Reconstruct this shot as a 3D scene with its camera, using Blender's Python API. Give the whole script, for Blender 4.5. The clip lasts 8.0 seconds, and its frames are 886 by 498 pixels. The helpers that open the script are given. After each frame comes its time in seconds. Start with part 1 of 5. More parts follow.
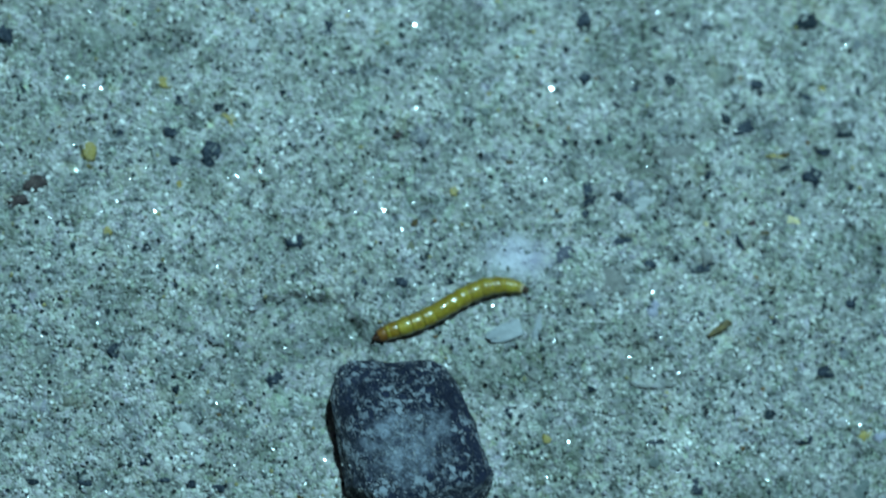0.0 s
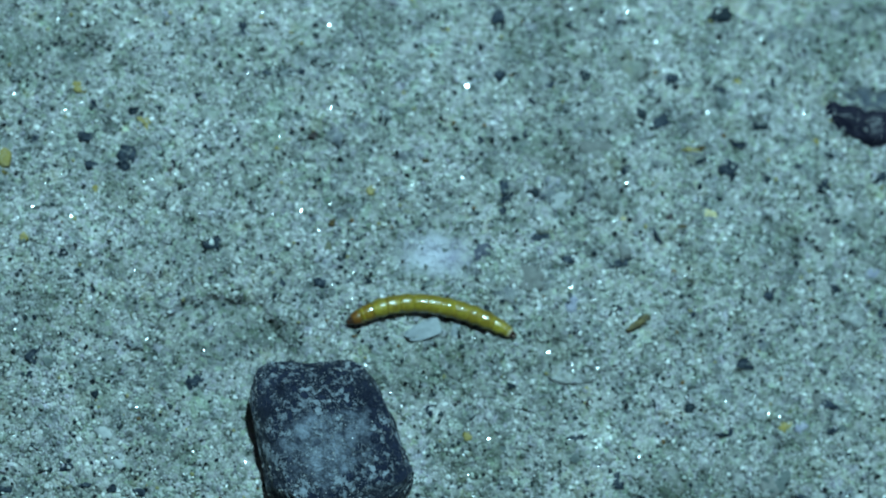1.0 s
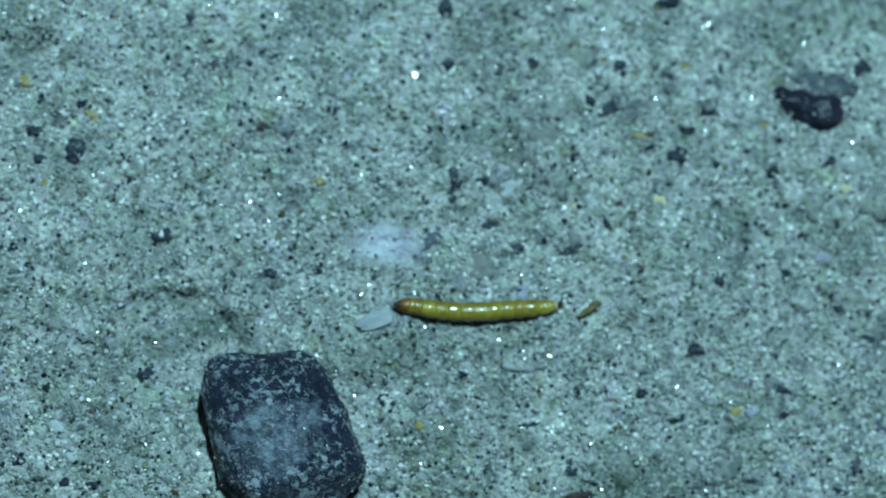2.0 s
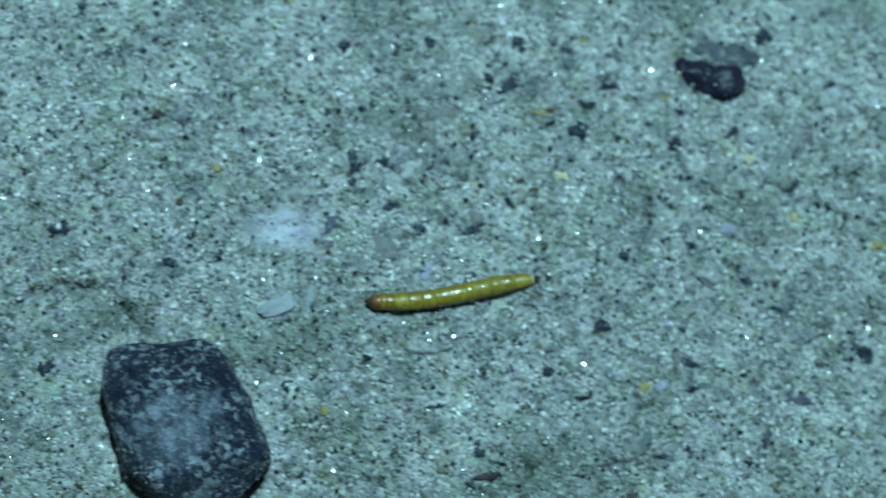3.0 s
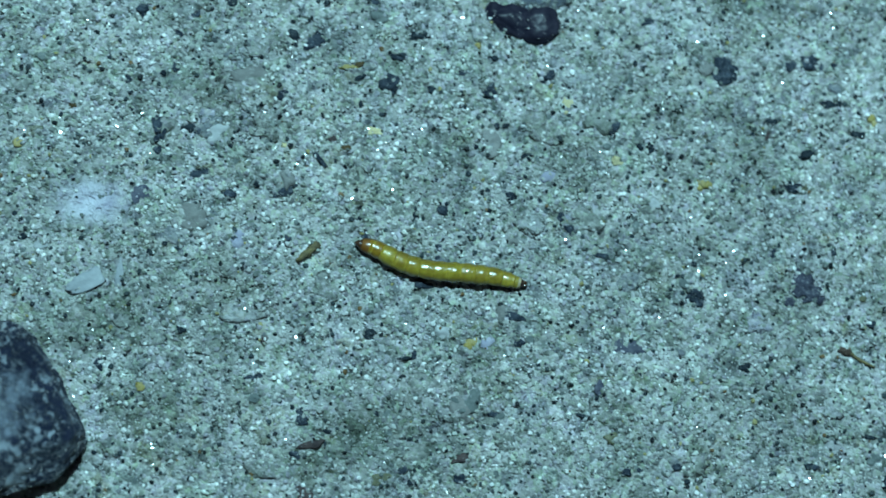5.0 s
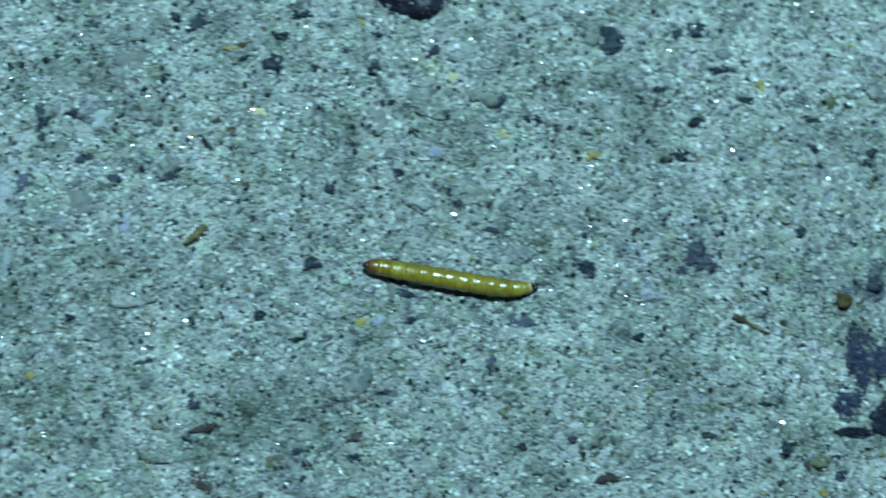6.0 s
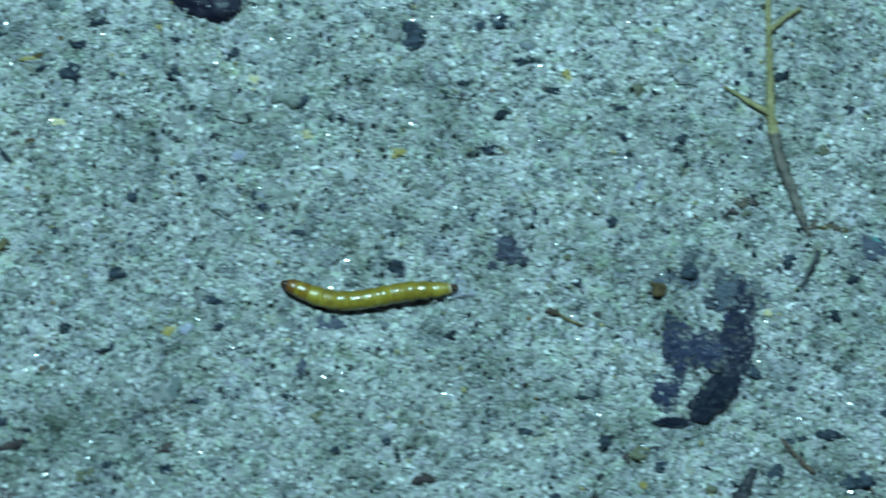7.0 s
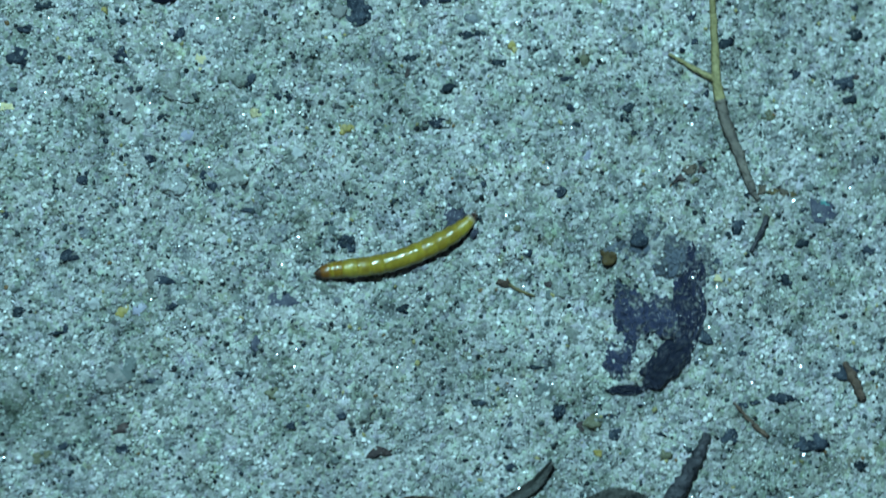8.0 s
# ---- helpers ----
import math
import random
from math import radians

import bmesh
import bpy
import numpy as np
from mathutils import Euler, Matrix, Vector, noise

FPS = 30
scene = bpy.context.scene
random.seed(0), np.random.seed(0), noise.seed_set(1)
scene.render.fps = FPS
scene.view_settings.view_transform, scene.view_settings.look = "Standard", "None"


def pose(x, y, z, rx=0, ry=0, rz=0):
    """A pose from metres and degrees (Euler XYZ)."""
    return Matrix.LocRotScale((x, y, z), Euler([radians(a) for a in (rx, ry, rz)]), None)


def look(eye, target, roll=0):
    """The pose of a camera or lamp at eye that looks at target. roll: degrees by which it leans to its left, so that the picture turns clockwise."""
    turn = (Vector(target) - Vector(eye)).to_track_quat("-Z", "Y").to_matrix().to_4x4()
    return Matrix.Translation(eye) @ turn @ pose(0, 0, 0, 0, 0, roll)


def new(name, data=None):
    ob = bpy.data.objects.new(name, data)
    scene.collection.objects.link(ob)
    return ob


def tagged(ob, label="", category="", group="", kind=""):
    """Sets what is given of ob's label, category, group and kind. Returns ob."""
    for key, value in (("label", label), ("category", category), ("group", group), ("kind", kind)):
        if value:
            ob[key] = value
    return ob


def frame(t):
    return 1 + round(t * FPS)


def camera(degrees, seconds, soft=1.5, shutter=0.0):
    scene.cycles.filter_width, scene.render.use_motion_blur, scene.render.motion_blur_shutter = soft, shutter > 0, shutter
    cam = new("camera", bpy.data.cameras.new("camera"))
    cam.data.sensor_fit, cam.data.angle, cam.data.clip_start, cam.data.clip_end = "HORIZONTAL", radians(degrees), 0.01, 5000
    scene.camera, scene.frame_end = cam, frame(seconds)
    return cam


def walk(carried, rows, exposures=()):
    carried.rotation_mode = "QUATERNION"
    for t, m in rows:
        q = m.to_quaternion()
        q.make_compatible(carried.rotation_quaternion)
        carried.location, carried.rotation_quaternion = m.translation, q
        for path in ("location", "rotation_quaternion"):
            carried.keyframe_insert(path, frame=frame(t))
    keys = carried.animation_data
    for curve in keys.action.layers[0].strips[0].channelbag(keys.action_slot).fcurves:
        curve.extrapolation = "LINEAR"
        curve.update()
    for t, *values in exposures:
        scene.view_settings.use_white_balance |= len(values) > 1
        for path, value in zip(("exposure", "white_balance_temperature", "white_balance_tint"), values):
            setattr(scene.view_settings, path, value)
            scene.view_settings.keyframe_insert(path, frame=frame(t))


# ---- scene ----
cam = camera(20.0, 8.0, soft=1.6, shutter=0.55)
cam.data.dof.use_dof = True
cam.data.dof.focus_distance = 0.343
cam.data.dof.aperture_fstop = 8.6

PATH = [
    (0, pose(-0.01190, -0.02970, 0.35169, 8.125, -3.202, -0.185)),
    (0.1, pose(-0.01231, -0.02887, 0.35213, 8.137, -3.212, -0.109)),
    (0.2, pose(-0.01192, -0.02896, 0.35250, 8.163, -3.211, -0.202)),
    (0.3, pose(-0.00985, -0.02857, 0.35260, 8.144, -3.243, -0.425)),
    (0.4, pose(-0.00638, -0.02857, 0.35266, 8.156, -3.271, -0.837)),
    (0.5, pose(-0.00405, -0.02990, 0.35194, 8.148, -3.321, -1.102)),
    (0.6, pose(-0.00276, -0.03066, 0.35165, 8.105, -3.410, -1.233)),
    (0.7, pose(-0.00309, -0.03056, 0.35158, 8.090, -3.494, -1.355)),
    (0.8, pose(-0.00297, -0.02897, 0.35210, 8.086, -3.561, -1.372)),
    (0.9, pose(-0.00438, -0.02886, 0.35212, 8.070, -3.643, -1.358)),
    (1, pose(-0.00442, -0.02935, 0.35224, 8.092, -3.718, -1.333)),
    (1.1, pose(-0.00447, -0.02975, 0.35225, 8.076, -3.723, -1.318)),
    (1.2, pose(-0.00332, -0.03002, 0.35267, 8.074, -3.751, -1.347)),
    (1.3, pose(-0.00173, -0.03033, 0.35258, 8.050, -3.765, -1.428)),
    (1.4, pose(-0.00068, -0.03054, 0.35277, 8.053, -3.789, -1.524)),
    (1.5, pose(0.00004, -0.03098, 0.35278, 8.049, -3.826, -1.597)),
    (1.6, pose(-0.00008, -0.03053, 0.35266, 7.999, -3.899, -1.711)),
    (1.7, pose(-0.00076, -0.02989, 0.35329, 8.000, -3.994, -1.835)),
    (2.8, pose(0.00887, -0.03187, 0.35023, 8.010, -4.009, -3.396)),
    (2.9, pose(0.01095, -0.03184, 0.35018, 7.978, -3.946, -3.672)),
    (3, pose(0.01336, -0.03215, 0.35024, 7.988, -3.891, -3.910)),
    (3.1, pose(0.01535, -0.03297, 0.34946, 7.992, -3.894, -4.154)),
    (3.2, pose(0.01698, -0.03396, 0.34872, 7.990, -3.775, -4.324)),
    (3.3, pose(0.01978, -0.03448, 0.34744, 7.989, -3.749, -4.540)),
    (3.4, pose(0.02106, -0.03406, 0.34617, 7.970, -3.692, -4.823)),
    (3.5, pose(0.02163, -0.03406, 0.34587, 8.002, -3.620, -4.826)),
    (3.6, pose(0.02330, -0.03342, 0.34473, 7.925, -3.624, -4.836)),
    (3.7, pose(0.02413, -0.03207, 0.34478, 7.894, -3.580, -4.904)),
    (3.8, pose(0.02424, -0.03238, 0.34483, 7.854, -3.531, -4.947)),
    (3.9, pose(0.02585, -0.03230, 0.34404, 7.790, -3.524, -4.987)),
    (4, pose(0.02762, -0.03237, 0.34387, 7.744, -3.443, -5.113)),
    (4.1, pose(0.02991, -0.03161, 0.34342, 7.684, -3.416, -5.229)),
    (4.2, pose(0.03013, -0.03086, 0.34319, 7.639, -3.413, -5.442)),
    (4.3, pose(0.03029, -0.03275, 0.34278, 7.603, -3.340, -5.470)),
    (4.4, pose(0.03233, -0.03414, 0.34196, 7.521, -3.324, -5.571)),
    (4.5, pose(0.03438, -0.03358, 0.34151, 7.483, -3.248, -5.698)),
    (4.6, pose(0.03572, -0.03203, 0.34172, 7.320, -3.311, -5.836)),
    (4.7, pose(0.03723, -0.03085, 0.34188, 7.157, -3.364, -6.189)),
    (5.8, pose(0.04720, -0.03280, 0.34093, 6.726, -3.673, -8.206)),
    (5.9, pose(0.05113, -0.03375, 0.34060, 6.720, -3.435, -8.451)),
    (6, pose(0.05559, -0.03447, 0.34091, 6.718, -3.130, -8.800)),
    (6.1, pose(0.05741, -0.03508, 0.34072, 6.688, -3.135, -9.102)),
    (6.2, pose(0.06170, -0.03528, 0.34082, 6.714, -3.074, -9.327)),
    (6.3, pose(0.06502, -0.03793, 0.34043, 6.680, -3.038, -9.490)),
    (6.4, pose(0.06821, -0.03797, 0.34006, 6.673, -3.033, -9.920)),
    (6.5, pose(0.07055, -0.03635, 0.34031, 6.673, -2.976, -10.082)),
    (6.6, pose(0.07385, -0.03761, 0.33983, 6.666, -2.923, -10.153)),
    (6.7, pose(0.07717, -0.03869, 0.33885, 6.621, -2.876, -10.405)),
    (6.8, pose(0.07827, -0.03883, 0.33815, 6.608, -2.841, -10.792)),
    (6.9, pose(0.08029, -0.03694, 0.33820, 6.598, -2.773, -10.990)),
    (7, pose(0.08300, -0.03722, 0.33827, 6.592, -2.680, -11.046)),
    (7.1, pose(0.08546, -0.03980, 0.33709, 6.504, -2.672, -11.255)),
    (7.2, pose(0.08530, -0.03887, 0.33641, 6.405, -2.717, -11.616)),
    (7.3, pose(0.08472, -0.03723, 0.33727, 6.390, -2.715, -11.919)),
    (7.4, pose(0.08556, -0.03600, 0.33711, 6.338, -2.674, -11.895)),
    (7.5, pose(0.08564, -0.03571, 0.33747, 6.286, -2.650, -11.930)),
    (7.6, pose(0.08526, -0.03700, 0.33765, 6.254, -2.677, -11.994)),
    (7.7, pose(0.08643, -0.03747, 0.33794, 6.189, -2.669, -12.069)),
    (7.8, pose(0.08825, -0.03599, 0.33936, 6.171, -2.674, -12.189)),
    (7.9, pose(0.08874, -0.03763, 0.33995, 6.158, -2.688, -12.288)),
    (8, pose(0.08851, -0.03888, 0.33998, 6.115, -2.675, -12.539)),
]
walk(cam, PATH, exposures=((0.0, -0.13), (3.0, -0.15), (4.5, -0.08), (6.5, 0.0), (8.0, 0.02)))

# ---- light: night, one hand torch ----
world = bpy.data.worlds.new("night")
scene.world = world
world.use_nodes = True
world.node_tree.nodes["Background"].inputs["Color"].default_value = (0.30, 0.42, 0.55, 1)
world.node_tree.nodes["Background"].inputs["Strength"].default_value = 0.07

torch_data = bpy.data.lights.new("torch", "SPOT")
torch_data.energy = 28.2
torch_data.color = (0.447, 0.85, 0.985)
torch_data.shadow_soft_size = 0.018
torch_data.spot_size = radians(100)
torch_data.spot_blend = 1.0
torch = new("torch", torch_data)
torch.matrix_world = look((0.080, 0.24, 0.57), (0.080, 0.002, 0.0))

MM = 0.001

# ---- materials ----


class Nodes:
    """A small helper that links shader nodes."""

    def __init__(self, name):
        self.material = bpy.data.materials.new(name)
        self.material.use_nodes = True
        self.tree = self.material.node_tree
        self.shader = self.tree.nodes["Principled BSDF"]
        self.coords = self.tree.nodes.new("ShaderNodeTexCoord").outputs["Object"]

    def add(self, kind, **inputs):
        node = self.tree.nodes.new(kind)
        for key, value in inputs.items():
            self.plug(node.inputs[key.replace("_", " ")], value)
        return node

    def plug(self, socket, value):
        if isinstance(value, bpy.types.NodeSocket):
            self.tree.links.new(value, socket)
        else:
            socket.default_value = value

    def set(self, **inputs):
        for key, value in inputs.items():
            self.plug(self.shader.inputs[key.replace("_", " ")], value)

    def shuffle(self):
        """Gives every object its own stretch of the texture."""
        shift = self.add("ShaderNodeVectorMath")
        shift.operation = "MULTIPLY_ADD"
        self.plug(shift.inputs[0], self.add("ShaderNodeObjectInfo").outputs["Random"]), self.plug(shift.inputs[2], self.coords)
        shift.inputs[1].default_value = (0.37, 0.71, 0.23)
        self.coords = shift.outputs[0]

    def noise(self, scale, detail=4.0, rough=0.6):
        return self.add("ShaderNodeTexNoise", Vector=self.coords, Scale=scale, Detail=detail, Roughness=rough).outputs["Fac"]

    def cells(self, scale, feature="F1", vector=None):
        node = self.add("ShaderNodeTexVoronoi", Vector=vector or self.coords, Scale=scale)
        node.feature = feature
        return node

    def ramp(self, fac, stops, mode="LINEAR"):
        node = self.add("ShaderNodeValToRGB", Fac=fac)
        node.color_ramp.interpolation = mode
        band = node.color_ramp.elements
        for n, (place, colour) in enumerate(stops):
            spot = band[n] if n < 2 else band.new(place)
            spot.position, spot.color = place, (*colour, 1) if len(colour) == 3 else colour
        return node.outputs["Color"]

    def mix(self, fac, a, b, mode="MIX"):
        node = self.tree.nodes.new("ShaderNodeMix")
        node.data_type, node.blend_type = "RGBA", mode
        for socket, value in ((node.inputs[0], fac), (node.inputs[6], a), (node.inputs[7], b)):
            self.plug(socket, (*value, 1) if isinstance(value, tuple) and len(value) == 3 else value)
        return node.outputs[2]

    def math(self, how, a, b=0.0):
        node = self.tree.nodes.new("ShaderNodeMath")
        node.operation = how
        self.plug(node.inputs[0], a), self.plug(node.inputs[1], b)
        return node.outputs[0]

    def bump(self, height, distance, strength=1.0):
        node = self.add("ShaderNodeBump", Height=height, Distance=distance, Strength=strength)
        self.set(Normal=node.outputs["Normal"])


def grey(v):
    return (v, v, v)


def weathering(m):
    """Tints that run through cement and sand alike: broad pale and grey fields, and worn aggregate that shows as soft olive, slate and pale spots."""
    broad = m.ramp(m.noise(70.0, 4.0, 0.62), [(0.33, (0.47, 0.50, 0.47)), (0.50, (0.73, 0.735, 0.715)), (0.67, (0.92, 0.91, 0.90))])
    warp = m.add("ShaderNodeTexNoise", Vector=m.coords, Scale=420.0, Detail=3.0)
    bent = m.add("ShaderNodeVectorMath")
    bent.operation = "MULTIPLY_ADD"
    m.plug(bent.inputs[0], warp.outputs["Color"]), m.plug(bent.inputs[2], m.coords)
    bent.inputs[1].default_value = (0.0036, 0.0036, 0.0)
    for scale, much in ((150.0, 0.55), (290.0, 0.8), (480.0, 0.75)):
        spots = m.cells(scale, vector=bent.outputs[0])
        pick = m.add("ShaderNodeSeparateColor", Color=spots.outputs["Color"]).outputs[2]
        tint = m.ramp(pick, [(0.0, (0.60, 0.64, 0.58)), (0.10, (0.55, 0.59, 0.62)), (0.22, (0.77, 0.79, 0.70)), (0.31, (1.0, 1.0, 1.0)),
                             (0.58, (1.06, 1.02, 1.14)), (0.74, (1.20, 1.20, 1.19)), (0.88, (1.02, 1.10, 1.02))], "CONSTANT")
        near = m.ramp(spots.outputs["Distance"], [(0.26, grey(much)), (0.52, grey(0.0))])
        broad = m.mix(near, broad, m.mix(1.0, broad, tint, "MULTIPLY"))
    return broad


def concrete_colour(m):
    """Cement paste full of fine sand: pale, grey, dark and tan grains in soft patches."""
    warp = m.add("ShaderNodeTexNoise", Vector=m.coords, Scale=900.0, Detail=2.0)
    bent = m.add("ShaderNodeVectorMath")
    bent.operation = "MULTIPLY_ADD"
    m.plug(bent.inputs[0], warp.outputs["Color"]), m.plug(bent.inputs[2], m.coords)
    bent.inputs[1].default_value = (0.0007, 0.0007, 0.0007)
    fine = m.cells(1700.0, vector=bent.outputs[0])
    coarse = m.cells(620.0, vector=bent.outputs[0])
    split = m.add("ShaderNodeSeparateColor", Color=fine.outputs["Color"])
    c = m.add("ShaderNodeSeparateColor", Color=coarse.outputs["Color"]).outputs[1]
    sand = m.ramp(split.outputs[0], [(0.0, (0.006, 0.012, 0.015)), (0.055, (0.06, 0.085, 0.092)), (0.13, (0.26, 0.275, 0.27)),
                                     (0.40, (0.43, 0.43, 0.42)), (0.78, (0.64, 0.64, 0.64))], "CONSTANT")
    lumps = m.ramp(c, [(0.0, (0.16, 0.17, 0.17)), (0.06, (0.31, 0.32, 0.30)), (0.30, (0.42, 0.42, 0.41)),
                       (0.75, (0.50, 0.50, 0.48)), (0.96, (0.47, 0.45, 0.34))], "CONSTANT")
    both = m.mix(0.4, sand, lumps)
    hue = m.ramp(split.outputs[2], [(0.0, (0.92, 1.02, 0.86)), (0.3, (1.0, 1.0, 1.0)), (0.65, (1.0, 1.0, 1.0)), (1.0, (1.04, 0.98, 1.10))])
    both = m.mix(1.0, both, hue, "MULTIPLY")
    both = m.mix(1.0, both, weathering(m), "MULTIPLY")
    return both, fine.outputs["Distance"], coarse.outputs["Distance"]


# brownish dirt worked into the cement, and painted shade by the hollow: x, y, width, height in millimetres, strength
DIRT_AND_SHADE = ((20.5, 3.0, 9.0, 8.0, 0.7), (-17.0, 4.5, 8.0, 6.0, 0.55), (-42.0, 48.5, 13.0, 5.0, 0.55), (38.0, 34.0, 6.0, 8.0, 0.45),
        (54.0, -17.5, 15.0, 8.0, 0.75), (87.0, -24.0, 8.0, 6.0, 0.4), (84.0, 17.0, 8.0, 6.0, 0.4), (23.0, -9.0, 7.0, 8.0, 0.5),
        # these two paint the shade along the hollow's upper rim
        (-14.0, 12.4, 10.0, 2.6, 0.65), (-22.0, 7.5, 3.0, 5.0, 0.5),
        (-11.0, 8.0, 8.0, 4.5, 0.55), (-4.5, 8.6, 5.5, 2.8, 0.8), (12.0, 2.0, 6.0, 6.0, 0.4))


def soiled_and_shaded(m, colour):
    """Brownish dirt worked in at a few places, and shade painted along the hollow's rim."""
    wobble = m.math("MULTIPLY", m.math("SUBTRACT", m.noise(170.0, 7.0, 0.72), 0.5), 2.2)
    for x, y, wide, tall, much in DIRT_AND_SHADE:
        spot = m.add("ShaderNodeMapping", Vector=m.coords)
        spot.vector_type = "TEXTURE"
        spot.inputs["Location"].default_value = (x * MM, y * MM, 0.0)
        spot.inputs["Scale"].default_value = (wide * MM, tall * MM, 0.02)
        reach = m.add("ShaderNodeVectorMath")
        reach.operation = "LENGTH"
        m.plug(reach.inputs[0], spot.outputs[0])
        soil_shade = m.ramp(m.math("ADD", reach.outputs["Value"], wobble), [(0.3, grey(much)), (1.15, grey(0.0))])
        colour = m.mix(soil_shade, colour, (0.43, 0.49, 0.45), "MULTIPLY")
    return colour


def concrete():
    m = Nodes("concrete")
    colour, fine, coarse = concrete_colour(m)
    lean = m.add("ShaderNodeMapping", Vector=m.coords)
    lean.vector_type = "TEXTURE"
    lean.inputs["Location"].default_value = (0.0184, 0.0194, 0.0)
    lean.inputs["Rotation"].default_value = (0.0, 0.0, radians(-10))
    lean.inputs["Scale"].default_value = (0.0068, 0.0042, 0.02)
    far = m.add("ShaderNodeVectorMath")
    far.operation = "LENGTH"
    m.plug(far.inputs[0], lean.outputs[0])
    ragged = m.math("ADD", far.outputs["Value"], m.math("MULTIPLY", m.math("SUBTRACT", m.noise(480.0, 6.0, 0.7), 0.5), 1.3))
    milk = m.ramp(ragged, [(0.25, grey(0.95)), (1.0, grey(0.0))])
    quartz = m.ramp(m.noise(300.0, 4.0), [(0.35, (0.32, 0.31, 0.39)), (0.60, (0.50, 0.50, 0.56))])
    colour = soiled_and_shaded(m, colour)
    m.set(Base_Color=m.mix(milk, colour, quartz), Roughness=0.82)
    m.shader.inputs["Specular IOR Level"].default_value = 0.25
    height = m.math("ADD", m.math("MULTIPLY", fine, -0.55), m.noise(2600.0, 3.0))
    height = m.math("ADD", height, m.math("MULTIPLY", coarse, -0.5))
    m.bump(height, 0.00042, 1.0)
    return m.material


def sand_material():
    """Loose and half-bound sand: every grain its own mineral."""
    m = Nodes("sand")
    pick = m.add("ShaderNodeNewGeometry").outputs["Random Per Island"]
    colour = m.ramp(pick, [(0.0, (0.004, 0.009, 0.013)), (0.055, (0.034, 0.052, 0.060)), (0.115, (0.16, 0.18, 0.17)), (0.25, (0.31, 0.33, 0.30)), (0.40, (0.38, 0.365, 0.41)),
                           (0.50, (0.44, 0.44, 0.43)), (0.70, (0.60, 0.60, 0.60)), (0.86, (0.86, 0.86, 0.86)), (0.985, (0.36, 0.31, 0.14)), (0.994, (0.19, 0.11, 0.05))], "CONSTANT")
    colour = soiled_and_shaded(m, m.mix(0.85, colour, weathering(m), "MULTIPLY"))
    grainy = m.ramp(m.noise(3000.0, 3.0), [(0.3, grey(0.72)), (0.65, grey(1.1))])
    m.set(Base_Color=m.mix(0.8, colour, grainy, "MULTIPLY"), Roughness=0.62)
    m.shader.inputs["Specular IOR Level"].default_value = 0.35
    m.bump(m.noise(4500.0, 2.0), 0.0001, 0.6)
    return m.material


def mineral(name, colour, other, rough=0.75, scale=900.0, dust=0.4, relief=0.0003, shine=0.18):
    """A mineral surface mottled between two colours, with cement dust in its hollows."""
    m = Nodes(name)
    m.shuffle()
    vary = m.add("ShaderNodeObjectInfo").outputs["Random"]
    mottle = m.ramp(m.noise(scale, 4.0), [(0.36, colour), (0.66, other)])
    mottle = m.mix(m.math("MULTIPLY", vary, 0.35), mottle, tuple(v * 0.6 for v in colour))
    speck = m.ramp(m.noise(scale * 2.3, 4.0, 0.7), [(0.58, grey(0.0)), (0.70, grey(1.0))])
    m.set(Base_Color=m.mix(m.math("MULTIPLY", speck, dust), mottle, (0.36, 0.39, 0.39)), Roughness=m.math("ADD", m.math("MULTIPLY", speck, 0.15), rough))
    m.shader.inputs["Specular IOR Level"].default_value = shine
    m.bump(m.noise(scale * 1.7, 4.0), relief, 0.8)
    return m.material


def worn(name, colour, other):
    """A worn pebble's top: its own colour with sand and cement ground into it."""
    m = Nodes(name)
    m.shuffle()
    mottle = m.ramp(m.noise(700.0, 5.0, 0.7), [(0.36, colour), (0.64, other)])
    paste, fine, _ = concrete_colour(m)
    cover = m.ramp(m.noise(900.0, 5.0, 0.7), [(0.42, grey(0.18)), (0.60, grey(0.85))])
    m.set(Base_Color=m.mix(cover, mottle, paste), Roughness=0.8)
    m.shader.inputs["Specular IOR Level"].default_value = 0.25
    m.bump(m.math("ADD", m.noise(2600.0, 4.0, 0.7), m.math("MULTIPLY", fine, -0.5)), 0.00042, 1.0)
    return m.material


